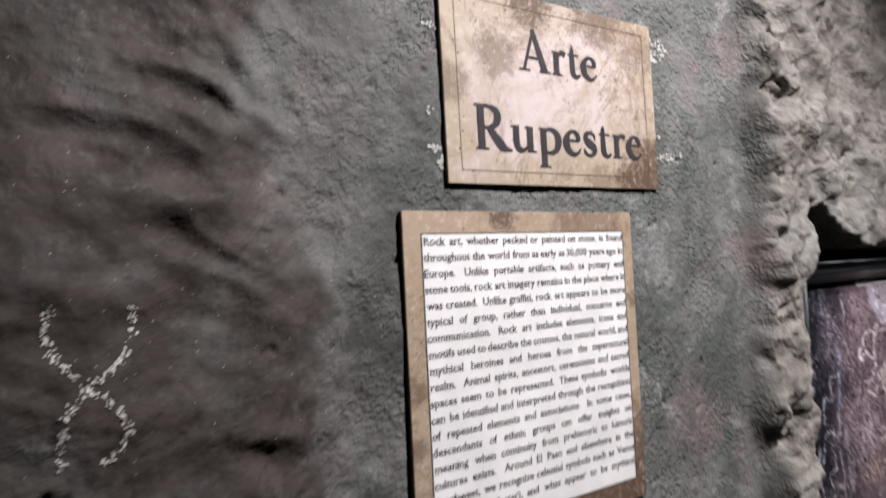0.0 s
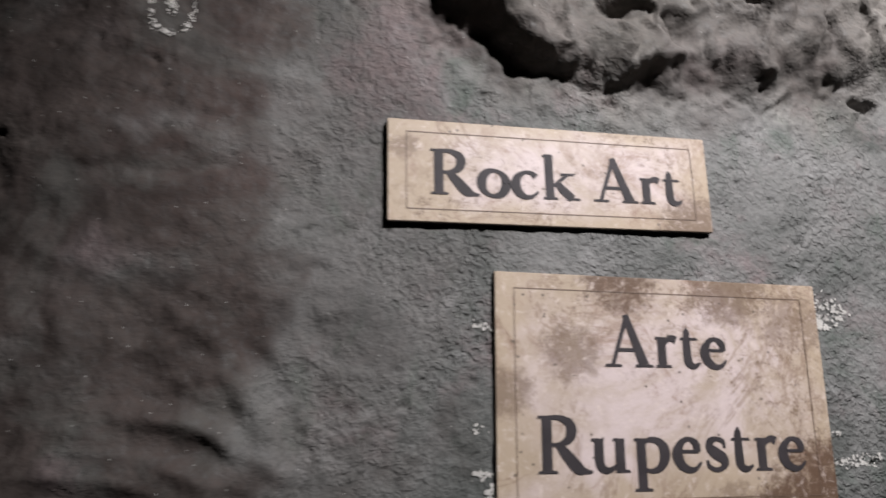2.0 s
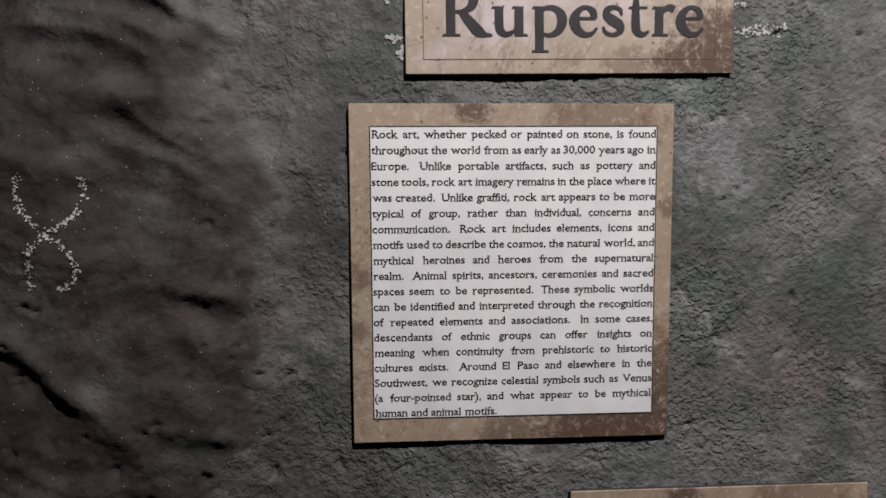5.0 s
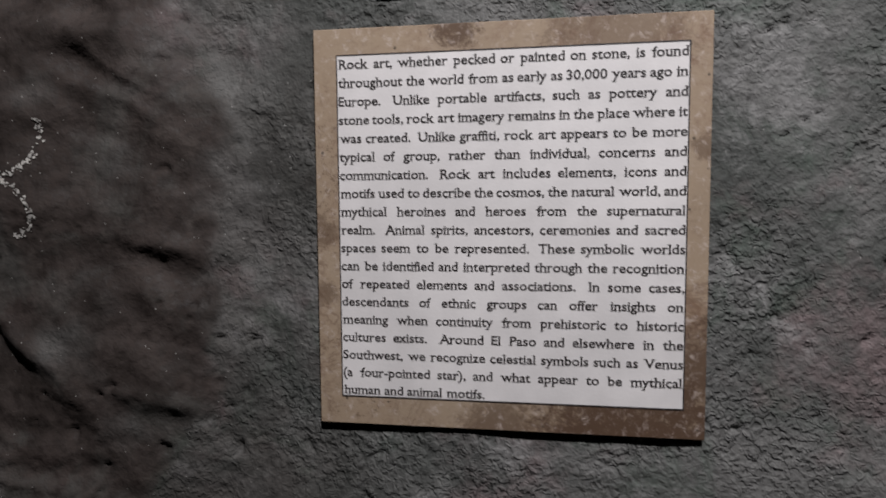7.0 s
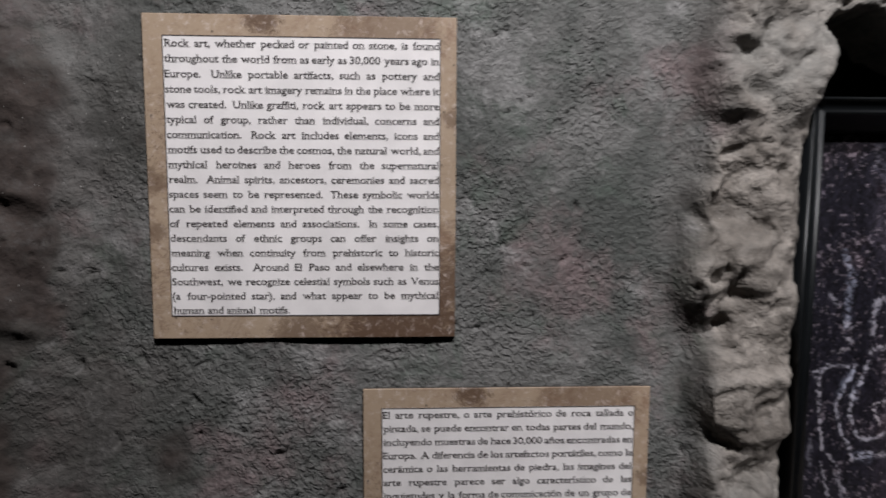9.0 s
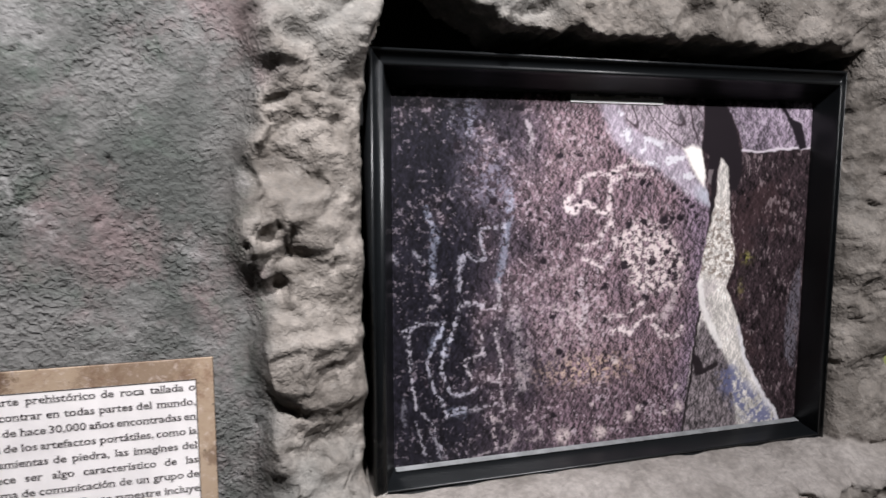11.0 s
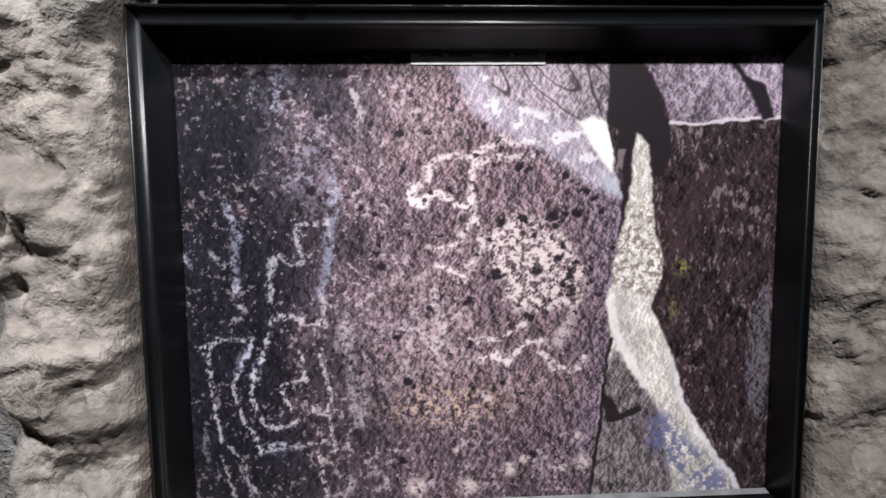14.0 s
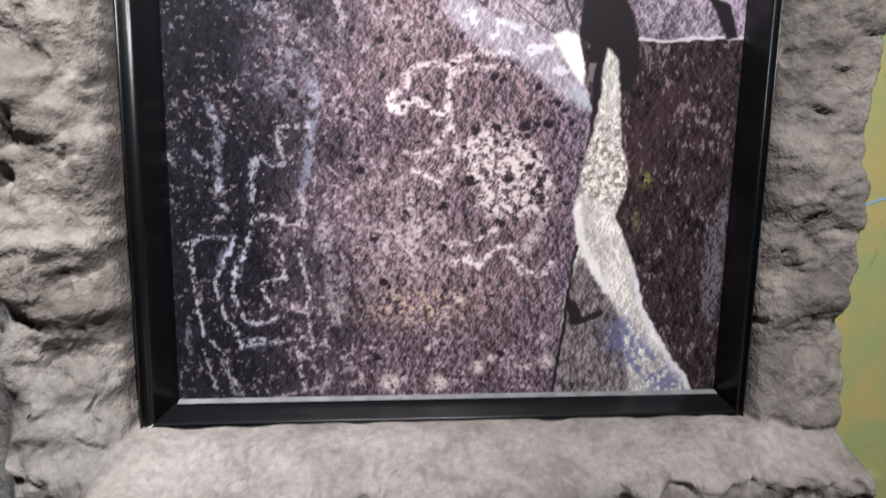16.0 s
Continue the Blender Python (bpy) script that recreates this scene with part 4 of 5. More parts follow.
FAR_ROCK = [(1.215, 1.447), (1.222, 1.42), (1.246, 1.407), (1.28, 1.397), (1.3, 1.39), (1.322, 1.39), (1.324, 1.448)]
GLARE = [(1.296, 1.392), (1.311, 1.395), (1.322, 1.391), (1.333, 1.384), (1.334, 1.374), (1.33, 1.366), (1.329, 1.346), (1.318, 1.356), (1.308, 1.371)]
GAP = [(1.324, 1.448), (1.348, 1.448), (1.36, 1.43), (1.368, 1.415), (1.374, 1.395), (1.378, 1.387), (1.38, 1.369), (1.374, 1.342), (1.364, 1.342), (1.36, 1.371), (1.349, 1.381), (1.345, 1.371), (1.343, 1.337), (1.338, 1.292), (1.334, 1.29), (1.337, 1.327), (1.337, 1.347), (1.332, 1.371), (1.333, 1.383), (1.322, 1.391), (1.324, 1.414)]
CHIP = [(1.332, 1.366), (1.339, 1.368), (1.336, 1.349), (1.332, 1.353)]
WEDGE = [(1.349, 1.381), (1.36, 1.371), (1.362, 1.347), (1.365, 1.317), (1.368, 1.292), (1.375, 1.272), (1.374, 1.252), (1.365, 1.226), (1.378, 1.2), (1.389, 1.174), (1.399, 1.137), (1.412, 1.116), (1.432, 1.083), (1.449, 1.066), (1.456, 1.047), (1.309, 1.046), (1.316, 1.106), (1.319, 1.143), (1.326, 1.18), (1.329, 1.196), (1.324, 1.232), (1.329, 1.257), (1.334, 1.287), (1.341, 1.317), (1.345, 1.342), (1.346, 1.366)]
WEDGE_LOW = [(1.332, 1.189), (1.346, 1.169), (1.359, 1.153), (1.376, 1.126), (1.38, 1.103), (1.391, 1.044), (1.309, 1.046), (1.316, 1.106), (1.32, 1.143)]
WEDGE_HOLE = [(1.321, 1.148), (1.331, 1.141), (1.338, 1.127), (1.357, 1.135), (1.359, 1.129), (1.34, 1.121), (1.326, 1.118)]
WEDGE_EDGE = [(1.327, 1.234), (1.332, 1.206), (1.345, 1.18), (1.36, 1.154)]
BLOCK = [(1.348, 1.448), (1.486, 1.448), (1.484, 1.394), (1.429, 1.391), (1.409, 1.389), (1.379, 1.389), (1.373, 1.41), (1.36, 1.431)]
BLOCK_RIM = [(1.379, 1.389), (1.409, 1.388), (1.429, 1.392), (1.484, 1.394)]
BLOCK_CRACK = [(1.426, 1.448), (1.435, 1.446), (1.445, 1.43), (1.463, 1.422), (1.468, 1.407), (1.473, 1.394), (1.461, 1.392), (1.45, 1.415), (1.44, 1.429)]
SLIVER = [(1.475, 1.257), (1.462, 1.225), (1.455, 1.184), (1.456, 1.136), (1.465, 1.12), (1.474, 1.117), (1.477, 1.189)]
CRACK = [(1.329, 1.196), (1.326, 1.18), (1.323, 1.154), (1.32, 1.117), (1.316, 1.09), (1.311, 1.051)]
ROCK_EDGE = [(1.324, 1.448), (1.324, 1.414), (1.322, 1.391), (1.337, 1.325), (1.335, 1.292), (1.329, 1.257), (1.325, 1.232), (1.329, 1.196), (1.323, 1.154), (1.32, 1.117), (1.31, 1.041), (0.875, 1.049), (0.897, 1.447)]
BLUE_EDGE = [(1.373, 1.113), (1.398, 1.083), (1.436, 1.049)]


def inside(x, z, poly):
    hit = np.zeros(np.shape(x), bool)
    for (ax, az), (bx, bz) in zip(poly, poly[1:] + poly[:1]):
        if az != bz:
            hit ^= ((az > z) != (bz > z)) & (x < (bx - ax) * (z - az) / (bz - az) + ax)
    return hit


def soft_inside(x, z, poly, blur):
    d, _ = near_line(x, z, poly + poly[:1])
    s = np.where(inside(x, z, poly), d, -d)
    return ss(-blur, blur, s)


def photo_colours(x, z):
    """Colours of the print, in display values, at each place of it."""
    wx = x + 0.0022 * fbm(x, z, 70, 2, 61) + 0.0018 * fbm(x, z, 260, 2, 62)
    wz = z + 0.0022 * fbm(x, z, 70, 2, 63) + 0.0018 * fbm(x, z, 260, 2, 64)
    big, mid, grain, salt = fbm(x, z, 9, 3, 65), fbm(x, z, 45, 3, 66), fbm(x, z, 190, 2, 67), fbm(x, z, 150, 3, 68, 0.8)
    sx_, sz_ = x + 0.0012 * fbm(x, z, 110, 3, 74), z + 0.0012 * fbm(x, z, 110, 3, 75)

    def lay(c, m, rgb):
        return c * (1 - m[..., None]) + np.array(rgb) * m[..., None]

    # the dark rock, mauve brown where the light reaches it, rough with slanting grain
    slope = np.clip((x - 0.975) / 0.20, 0, 1) * 0.8 + np.clip((z - 1.05) / 0.4, 0, 1) * 0.12
    u, v = 0.78 * x + 0.62 * z, 0.78 * z - 0.62 * x
    bumps = fbm(u * 0.8, v, 105, 4, 81, 0.72)
    relief = np.clip((bumps - fbm((u + 0.0014) * 0.8, v - 0.0008, 105, 4, 81, 0.72)) * 1.1, -0.5, 0.55)
    fleck, patchy = fbm(x, z, 150, 3, 77, 0.85), fbm(x, z, 22, 3, 78)
    c = np.array((0.100, 0.094, 0.118)) * np.ones(x.shape + (1,))
    c = lay(c, ss(0.20, 0.90, slope + 0.16 * big), (0.395, 0.335, 0.365))
    c = lay(c, ss(0.30, 0.85, slope + 0.5 * patchy) * 0.30, (0.43, 0.345, 0.355))
    c = lay(c, ss(1.17, 1.08, z) * ss(1.02, 1.10, x) * 0.45, (0.27, 0.225, 0.255))
    c = lay(c, ss(1.285, 1.330, x + 0.02 * big) * ss(1.36, 1.32, z) * 0.55, (0.40, 0.355, 0.42))
    c = c * (0.95 + 0.16 * mid + 0.24 * grain + relief * (0.45 + 0.55 * np.clip(slope, 0, 1)))[..., None]
    specks = ss(0.62, 1.00, fleck + 0.55 * patchy + 0.15 * mid)
    c = lay(c, specks * (0.40 + 0.35 * ss(0.0, 0.8, slope)) * (1 - 0.7 * ss(1.285, 1.33, x)), (0.72, 0.66, 0.69))
    cool = np.exp(-(((x - 1.062) / 0.030) ** 2 + ((z - 1.358) / 0.040) ** 2)) * 0.75 + np.exp(-(((x - 1.037) / 0.016) ** 2 + ((z - 1.425) / 0.030) ** 2)) * 0.55
    c = lay(c, np.clip(cool, 0, 1) * ss(0.0, 0.5, salt + 0.5 * mid + 0.1) * 0.8, (0.56, 0.55, 0.62))
    upper = np.exp(-(((x - 1.150) / 0.060) ** 2 + ((z - 1.385) / 0.045) ** 2))
    c = lay(c, upper * ss(0.0, 0.6, salt + 0.5 * patchy) * 0.45, (0.66, 0.58, 0.59))
    lichen = np.exp(-(((x - 1.180) / 0.060) ** 2 + ((z - 1.140) / 0.018) ** 2))
    c = lay(c, lichen * ss(0.05, 0.45, salt + 0.4 * grain) * 0.85, (0.80, 0.69, 0.59))
    scatter = np.exp(-(((x - 1.155) / 0.055) ** 2 + ((z - 1.205) / 0.050) ** 2))
    c = lay(c, scatter * ss(0.1, 0.5, salt + 0.3 * mid) * 0.65, (0.74, 0.67, 0.68))
    # pecked figures
    body = soft_inside(wx, wz, BODY, 0.005)
    c = lay(c, body * ss(-0.30, 0.30, salt + 0.35 * mid) * 0.88, (0.86, 0.80, 0.79))
    for points, width, strength, blue in STROKES:
        d, _ = near_line(wx, wz, points)
        strength = strength * (0.92 if points[0][0] < 1.11 else 1.12)
        d = d * (1 + 0.30 * patchy + 0.30 * salt)
        m = (1 - ss(width * 0.45, width * 1.45, d)) * strength * 0.86 * ss(-0.60, 0.25, salt + 0.30 * mid)
        c = lay(c, m, (0.85 - 0.21 * blue, 0.79 - 0.12 * blue, 0.79 - 0.04 * blue))
    for sx, sz, r in SPOTS:
        m = np.exp(-((np.hypot(wx - sx, wz - sz) / r) ** 4)) * ss(-0.9, 0.0, salt)
        c = lay(c, m * 0.90, (0.78, 0.72, 0.71))
    # pits, each with a lit lower edge
    pits, lips = np.zeros(x.shape), np.zeros(x.shape)
    rng = random.Random(12)
    holes = PITS + [(rng.uniform(0.98, 1.33), rng.uniform(1.05, 1.44), rng.uniform(0.0012, 0.0028)) for _ in range(110)]
    holes += [(rng.uniform(1.27, 1.335), rng.uniform(1.19, 1.34), rng.uniform(0.0018, 0.0034)) for _ in range(26)]
    for px, pz, pr in holes:
        near = (np.abs(x - px) < 0.014) & (np.abs(z - pz) < 0.014)
        pits[near] = np.maximum(pits[near], 1 - ss(0.65, 1.15, np.hypot(wx[near] - px, (wz[near] - pz) * 1.2) / pr))
        lips[near] = np.maximum(lips[near], 1 - ss(0.7, 1.2, np.hypot(wx[near] - px - 0.4 * pr, (wz[near] - pz + 0.5 * pr) * 1.2) / pr))
    c = lay(c, np.clip(lips - pits, 0, 1) * 0.30, (0.66, 0.59, 0.62))
    c = lay(c, pits * 0.88, (0.105, 0.085, 0.105))
    # the lit shoulder and the rock behind it
    lit = soft_inside(sx_, sz_, SKYLIT, 0.006)
    c = lay(c, lit * 0.86, (0.665, 0.625, 0.675))
    c = c * (1 + lit * (0.10 * mid + 0.25 * relief))[..., None]
    c = lay(c, lit * ss(0.22, 0.55, fbm(x + z, z * 2 - x, 26, 3, 70) + 0.35 * fleck) * 0.75, (0.88, 0.87, 0.89))
    c = lay(c, lit * ss(1.305, 1.330, x) * ss(1.36, 1.34, z) * 0.6, (0.74, 0.77, 0.81))
    far = soft_inside(sx_, sz_, FAR_ROCK, 0.002)
    stone = np.array((0.52, 0.475, 0.505)) * (1 + 0.22 * mid + 0.55 * relief + 0.15 * big)[..., None]
    stone = lay(stone, ss(0.40, 0.75, fleck + 0.4 * patchy) * 0.6, (0.82, 0.77, 0.79))
    stone = lay(stone, ss(0.90, 0.985, 1 - np.abs(perlin((x + z) * 38, (z - x) * 16, 83))) * 0.8, (0.20, 0.16, 0.18))
    c = c * (1 - far[..., None]) + stone * far[..., None]
    c = lay(c, soft_inside(sx_, sz_, GLARE, 0.003), (0.95, 0.925, 0.90))
    # the dark upright block, streaked downwards
    right = 1 - soft_inside(sx_, sz_, ROCK_EDGE, 0.0012)
    column = perlin(x * 230 + 2 * mid, z * 30, 71) + 0.6 * perlin(x * 110, z * 55, 79) + 0.5 * mid
    dark = np.array((0.185, 0.150, 0.162)) * (1 + 0.30 * column + 0.15 * grain + 0.8 * relief)[..., None]
    dark = lay(dark, ss(0.2, 0.7, big + 0.3 * column) * 0.45, (0.25, 0.18, 0.185))
    flake = fbm(x * 1.5, z * 0.7, 120, 3, 84, 0.8)
    dark = lay(dark, ss(0.58, 1.0, flake + 0.35 * column + 0.55 * patchy) * 0.62, (0.58, 0.52, 0.53))
    moss = np.exp(-(((x - 1.392) / 0.008) ** 2 + ((z - 1.261) / 0.007) ** 2)) + 0.5 * np.exp(-(((x - 1.386) / 0.005) ** 2 + ((z - 1.223) / 0.012) ** 2))
    dark = lay(dark, np.clip(moss, 0, 1) * ss(-0.2, 0.3, salt), (0.52, 0.50, 0.28))
    c = c * (1 - right[..., None]) + dark * right[..., None]
    c = lay(c, soft_inside(sx_, sz_, SLIVER, 0.002) * np.clip(0.55 + 0.8 * relief + 0.3 * fleck, 0, 0.9), (0.40, 0.385, 0.42))
    block = soft_inside(sx_, sz_, BLOCK, 0.0015)
    slab = np.array((0.50, 0.45, 0.50)) * (1 + 0.16 * mid + 0.10 * grain + 0.15 * big + 0.6 * relief)[..., None]
    slab = lay(slab, ss(0.40, 0.75, salt + 0.4 * mid) * 0.6, (0.76, 0.71, 0.75))
    c = c * (1 - block[..., None]) + slab * block[..., None]
    d, _ = near_line(sx_, sz_, BLOCK_RIM)
    c = lay(c, (1 - ss(0.0010, 0.0030, d * (1 + 0.6 * patchy))) * 0.9, (0.80, 0.76, 0.79))
    c = lay(c, soft_inside(sx_, sz_, BLOCK_CRACK, 0.0015), (0.13, 0.11, 0.13))
    c = lay(c, soft_inside(sx_, sz_, GAP, 0.0018), (0.135, 0.115, 0.13))
    c = lay(c, soft_inside(sx_, sz_, CHIP, 0.001) * 0.8, (0.50, 0.46, 0.47))
    # the pale wedge: white tip, speckled waist, grey lower face, blue foot
    wedge = soft_inside(sx_, sz_, WEDGE, 0.0015)
    pale = np.array((0.76, 0.735, 0.715)) * (1 + 0.14 * mid + 0.30 * relief + 0.10 * big)[..., None]
    waist = ss(1.232, 1.245, z + 0.3 * (x - 1.35)) * ss(1.345, 1.30, z)
    pale = lay(pale, ss(-0.15, 0.45, fbm(x, z, 190, 3, 72, 0.7) + 0.3 * mid) * waist * 0.75, (0.42, 0.365, 0.33))
    pale = lay(pale, ss(1.240, 1.228, z) * ss(1.16, 1.18, z) * ss(-0.1, 0.5, patchy + 0.4 * salt) * 0.4, (0.60, 0.55, 0.57))
    low = soft_inside(sx_, sz_, WEDGE_LOW, 0.004)
    face = np.array((0.385, 0.355, 0.365)) * (1 + 0.30 * fbm(x + z * 0.6, z * 3 - x, 40, 3, 73) + 0.8 * relief)[..., None]
    pale = pale * (1 - low[..., None]) + face * low[..., None]
    d, _ = near_line(sx_, sz_, BLUE_EDGE)
    pale = lay(pale, (1 - ss(0.006, 0.026, d)) * ss(-0.45, 0.35, salt + mid) * 0.85, (0.36, 0.37, 0.50))
    d, _ = near_line(sx_, sz_, WEDGE_EDGE)
    pale = lay(pale, (1 - ss(0.002, 0.006, d)) * 0.75, (0.90, 0.88, 0.87))
    d, _ = near_line(sx_, sz_, WEDGE[9:15])
    pale = lay(pale, (1 - ss(0.003, 0.008, d)) * 0.65, (0.83, 0.82, 0.85))
    c = c * (1 - wedge[..., None]) + pale * wedge[..., None]
    c = lay(c, soft_inside(sx_, sz_, WEDGE_HOLE, 0.0012) * 0.9, (0.12, 0.10, 0.11))
    d, _ = near_line(sx_, sz_, CRACK)
    c = lay(c, (1 - ss(0.0008, 0.0024, d)) * 0.9, (0.10, 0.08, 0.09))
    return np.clip(c * 1.02, 0.02, 0.97)


def photo_material():
    n = Nodes("photographic_print", 0.35, 0, 0.3)
    return n.done(n.attr("print"), None)


def photo_print():
    x0, x1, z0, z1 = FX0 + 0.018, FX1 - 0.010, FZ0 + 0.014, FZ1 - 0.024
    xs, zs = np.arange(x0, x1, 0.00074), np.arange(z0, z1, 0.00074)
    gx, gz = np.meshgrid(xs, zs)
    c = photo_colours(gx, gz)
    lin = np.where(c <= 0.04045, c / 12.92, ((c + 0.055) / 1.055) ** 2.4)
    co = np.stack([gx, np.full_like(gx, PRINT_Y), gz], -1).reshape(-1, 3) - np.array(picture.matrix_world.translation)
    nx, nz = len(xs), len(zs)
    i = (np.arange(nz - 1)[:, None] * nx + np.arange(nx - 1)[None, :]).ravel()
    me = bpy.data.meshes.new("print")
    me.from_pydata(co.tolist(), [], np.stack([i, i + 1, i + nx + 1, i + nx], -1).tolist())
    col = np.ones((len(co), 4), np.float32)
    col[:, :3] = lin.reshape(-1, 3)
    me.color_attributes.new("print", "FLOAT_COLOR", "POINT").data.foreach_set("color", col.ravel())
    me.materials.append(photo_material())
    ob = new("print", me)
    ob.parent = picture
    ob["label"] = "colour print of pecked figures on dark purple rock beside a pale wedge"
    return ob


photo_print()
bm = box(FX0 + 0.004, FX1 - 0.004, 0.512, 0.516, FZ0 + 0.004, FZ1 - 0.004)
bm.transform(BACK)
part("backing_board", bm, BLACK_PAINT, picture)
bm = box(1.152, 1.267, PRINT_Y - 0.0014, PRINT_Y - 0.0006, 1.4395, 1.4555)
bm.transform(BACK)
label = part("caption_strip", bm, LABEL_WHITE, picture, "white paper caption strip")
words, at = [], 0.0
for w, gap in (("LUNAR", 0.004), ("RABBIT", 0.012), ("THREE", 0.004), ("RIVERS", 0.0)):
    words.append((w, 0.0056, 0.0001, at))
    at += word(w, 0.0056, 0.0001)[2] * 1.15 + gap
spot_at = BACK @ Vector((1.2095 - at / 2, PRINT_Y - 0.0018, 1.4462))
line_of(words, 1.15, spot_at.x, spot_at.z, spot_at.y, label, INK, "caption_line")


# ---------------------------------------------------------------- chalk marks on the rock
def dabs(name, marks, label, seed, category="rock drawing"):
    """Small flat flakes of white paint scattered along lines and lying on the rock: points, spread, count, size."""
    rng = random.Random(seed)
    at = []
    for points, spread, count, size in marks:
        lengths = [math.dist(p, q) for p, q in zip(points, points[1:])]
        for _ in range(count):
            s = rng.uniform(0, sum(lengths))
            for (p, q), l in zip(zip(points, points[1:]), lengths):
                if s <= l:
                    break
                s -= l
            f = min(1, s / l)
            at.append((p[0] + (q[0] - p[0]) * f + rng.gauss(0, spread), p[1] + (q[1] - p[1]) * f + rng.gauss(0, spread), size * rng.uniform(0.45, 1.3)))
    corners = []
    for x, z, r in at:
        turn, flat = rng.uniform(0, 6.28), rng.uniform(0.5, 1.0)
        n = 7
        for k in range(n):
            a = 6.283 * k / n
            rr = r * rng.uniform(0.6, 1.2)
            u, v = rr * math.cos(a), rr * flat * math.sin(a)
            corners.append((x + u * math.cos(turn) - v * math.sin(turn), z + u * math.sin(turn) + v * math.cos(turn)))
    cx, cz = np.array([c[0] for c in corners]), np.array([c[1] for c in corners])
    y = FACE - rock(cx, cz)[0] - 0.0009
    bm = bmesh.new()
    for k in range(len(at)):
        bm.faces.new([bm.verts.new((cx[i], y[i], cz[i])) for i in range(k * 7 + 6, k * 7 - 1, -1)])
    return tagged(part(name, bm, CHALK), label, category, kind="stuff" if name == "paint_scuff" else "")


dabs("chalk_drawing", [([(0.028, 1.489), (0.024, 1.478), (0.028, 1.463), (0.043, 1.443), (0.061, 1.428), (0.069, 1.413), (0.061, 1.399), (0.053, 1.394)], 0.0014, 165, 0.0011),
                       ([(0.072, 1.487), (0.073, 1.471), (0.066, 1.455), (0.045, 1.441), (0.034, 1.425), (0.030, 1.403), (0.032, 1.397)], 0.0014, 145, 0.0011)],
     "crossed white chalk curves drawn on brown cast rock", 1)
dabs("chalk_drawing", [([(0.063, 1.985), (0.062, 1.955), (0.066, 1.937), (0.078, 1.931), (0.090, 1.938), (0.094, 1.957), (0.093, 1.985)], 0.0013, 170, 0.0011),
                       ([(0.077, 1.965), (0.078, 1.950)], 0.0022, 40, 0.0012)],
     "white chalk loop with a dot drawn on brown rock", 2)
dabs("paint_scuff", [([(0.634, 1.742), (0.662, 1.745)], 0.006, 75, 0.0018), ([(0.634, 1.735), (0.645, 1.730)], 0.004, 36, 0.0018), ([(0.634, 1.613), (0.682, 1.618)], 0.0032, 60, 0.0017),
                     ([(0.634, 1.640), (0.645, 1.640)], 0.0015, 10, 0.0014), ([(0.322, 1.719), (0.338, 1.720)], 0.0018, 14, 0.0017), ([(0.322, 1.642), (0.332, 1.640)], 0.002, 8, 0.0015),
                     ([(0.322, 1.608), (0.336, 1.608)], 0.0018, 16, 0.0018), ([(0.335, 1.600), (0.337, 1.588)], 0.0016, 14, 0.0018)],
     "chipped white paint round the edges of a board", 3, "paint marks")


# ---------------------------------------------------------------- beyond the ends of the rock
def map_material():
    n = Nodes("printed_relief_map", 0.5, 0, 0.4)
    base = n.mix(n.ramp(n.noise(6, 5, 0.6, None, 0.5), 0.38, 0.6), srgb(0.58, 0.62, 0.42), srgb(0.68, 0.62, 0.40))
    height = n.xyz()[2]
    base = n.mix(n.ramp(height, 1.30, 1.55), base, srgb(0.62, 0.76, 0.60))
    base = n.mix(n.ramp(n.noise(26, 6, 0.7, None, 1.0), 0.60, 0.70, 0, 0.6), base, srgb(0.36, 0.40, 0.22))
    base = n.mix(n.ramp(n.noise(12, 4), 0.55, 0.75, 0, 0.5), base, srgb(0.86, 0.85, 0.66))
    return n.done(base, n.bump(n.noise(200, 2), 0.0003, 0.3))


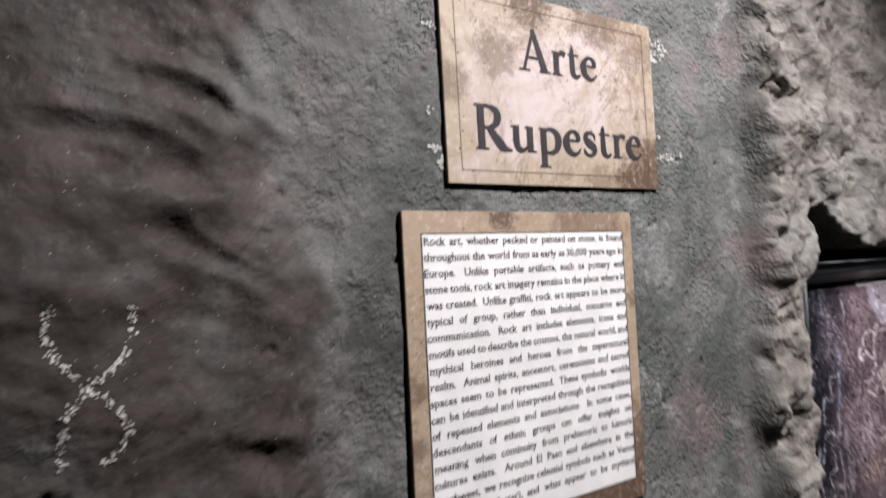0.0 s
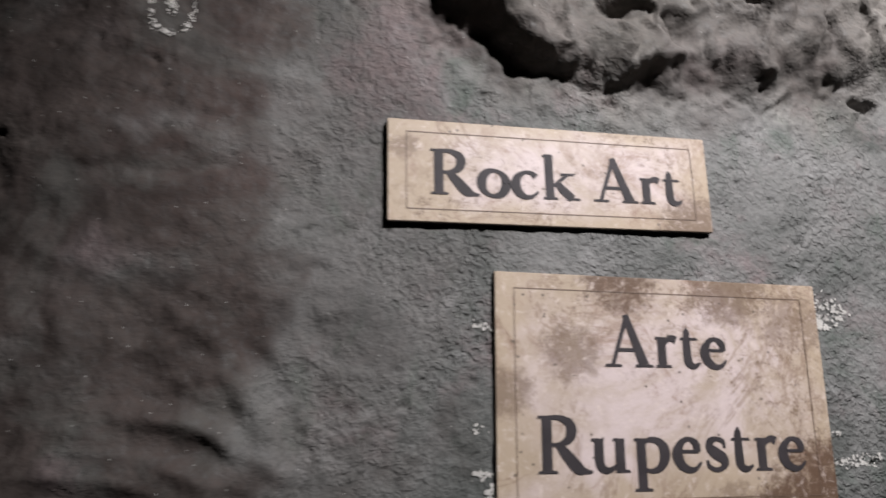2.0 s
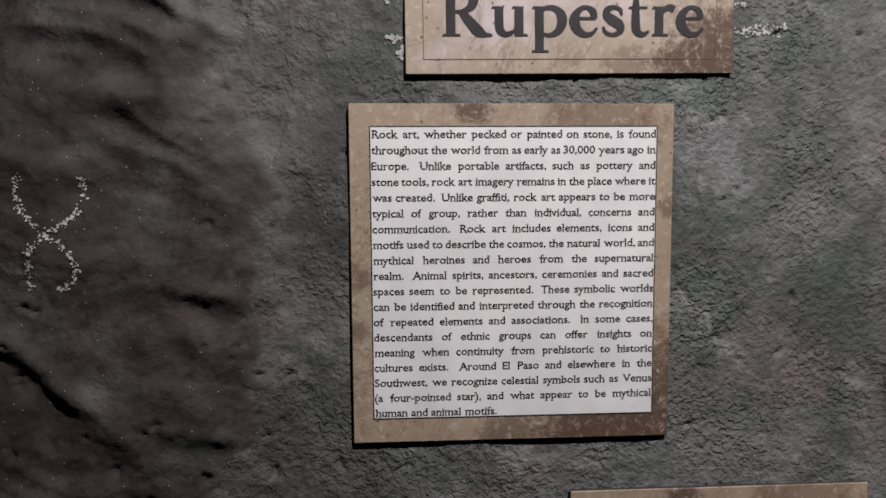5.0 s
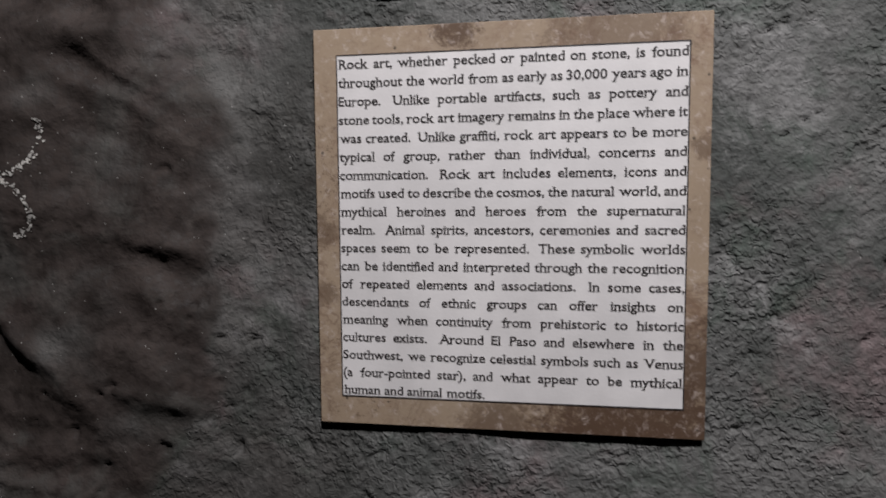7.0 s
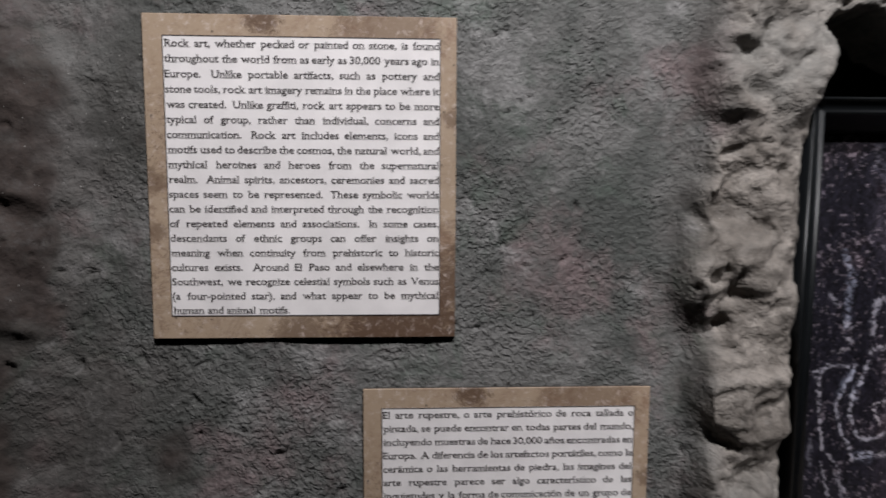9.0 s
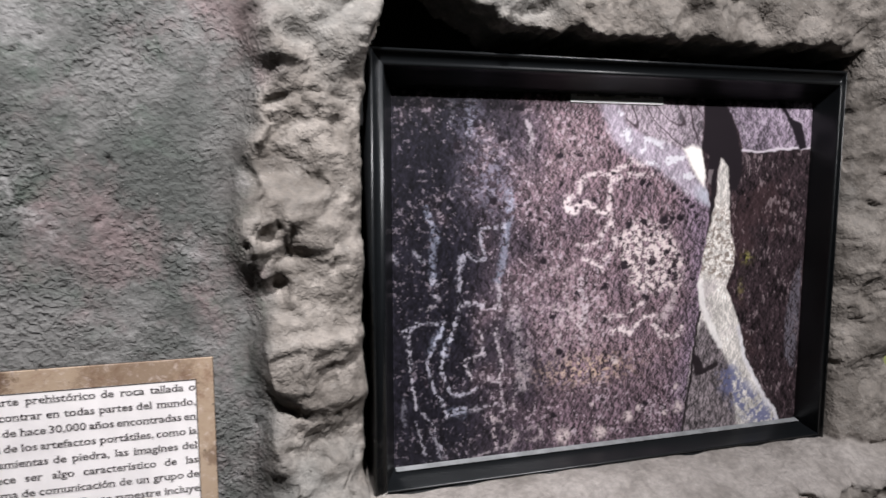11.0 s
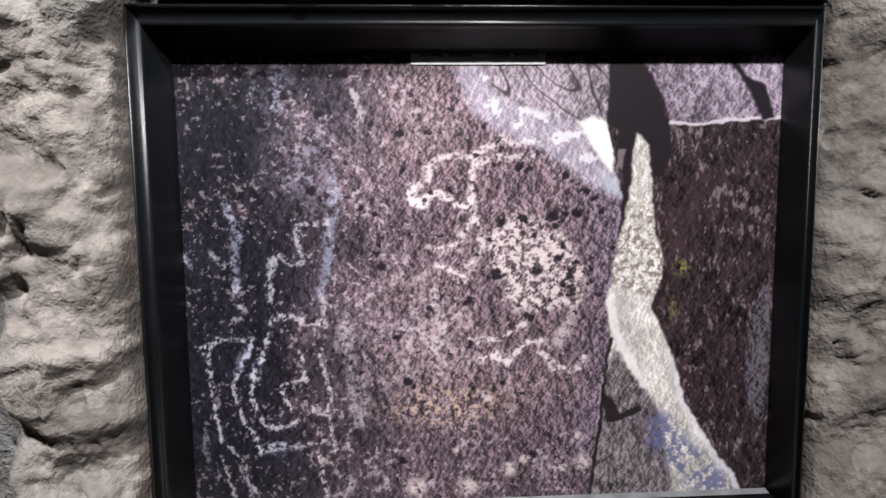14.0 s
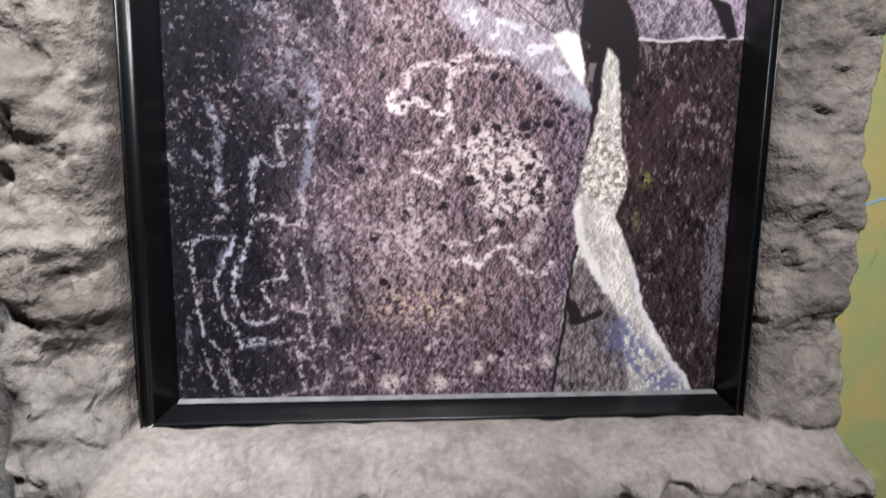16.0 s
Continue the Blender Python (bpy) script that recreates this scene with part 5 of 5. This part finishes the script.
BLUE_INK = plain_material("blue_printed_river", srgb(0.55, 0.68, 0.74), 0.5, 0.1, 40, 0.0001)
wall_map = empty("wall_map", pose(2.15, 0.588, 0.60))
tagged(wall_map, "large green and yellow printed relief map on the wall", "map")
part("map_sheet", box(-0.58, 0.60, -0.006, 0.011, 0.0, 1.6, 0.002), map_material(), wall_map)
for z0, seed in ((0.655, 4), (0.93, 8)):
    bm = bmesh.new()
    rng = random.Random(seed)
    z, last = z0, None
    for k in range(60):
        x = -0.575 + k * 0.019
        z += rng.uniform(-0.008, 0.008)
        pair = [bm.verts.new((x, -0.0068, z)), bm.verts.new((x, -0.0068, z + 0.0035))]
        if last:
            bm.faces.new((last[0], pair[0], pair[1], last[1]))
        last = pair
    part("river_line", bm, BLUE_INK, wall_map, "thin blue river line")


# ---------------------------------------------------------------- lamps under the ceiling
def lamp_fixture(eye, aim):
    m = look(eye, aim)
    base = empty("track_spotlight", m)
    tagged(base, "black cylindrical spotlight hung under the ceiling", "spotlight", "ceiling spotlights")
    bm = bmesh.new()
    bmesh.ops.create_cone(bm, cap_ends=False, segments=32, radius1=0.052, radius2=0.052, depth=0.16, matrix=Matrix.Translation((0, 0, 0.055)))
    bmesh.ops.create_cone(bm, cap_ends=False, segments=32, radius1=0.048, radius2=0.048, depth=0.16, matrix=Matrix.Translation((0, 0, 0.055)))
    bmesh.ops.create_circle(bm, cap_ends=True, segments=32, radius=0.052, matrix=Matrix.Translation((0, 0, 0.135)))
    part("can", bm, LAMP_METAL, base)
    top = base.matrix_world.inverted() @ Vector((eye[0], eye[1], 2.70))
    start = Vector((0, 0, 0.10))
    way = (top - start)
    bm = bmesh.new()
    turn = way.to_track_quat("Z", "Y").to_matrix().to_4x4()
    bmesh.ops.create_cone(bm, cap_ends=True, segments=12, radius1=0.008, radius2=0.008, depth=way.length, matrix=Matrix.Translation((start + top) / 2) @ turn)
    part("stem", bm, LAMP_METAL, base)


for eye_, aim_, _, _ in LAMPS:
    lamp_fixture(eye_, aim_)
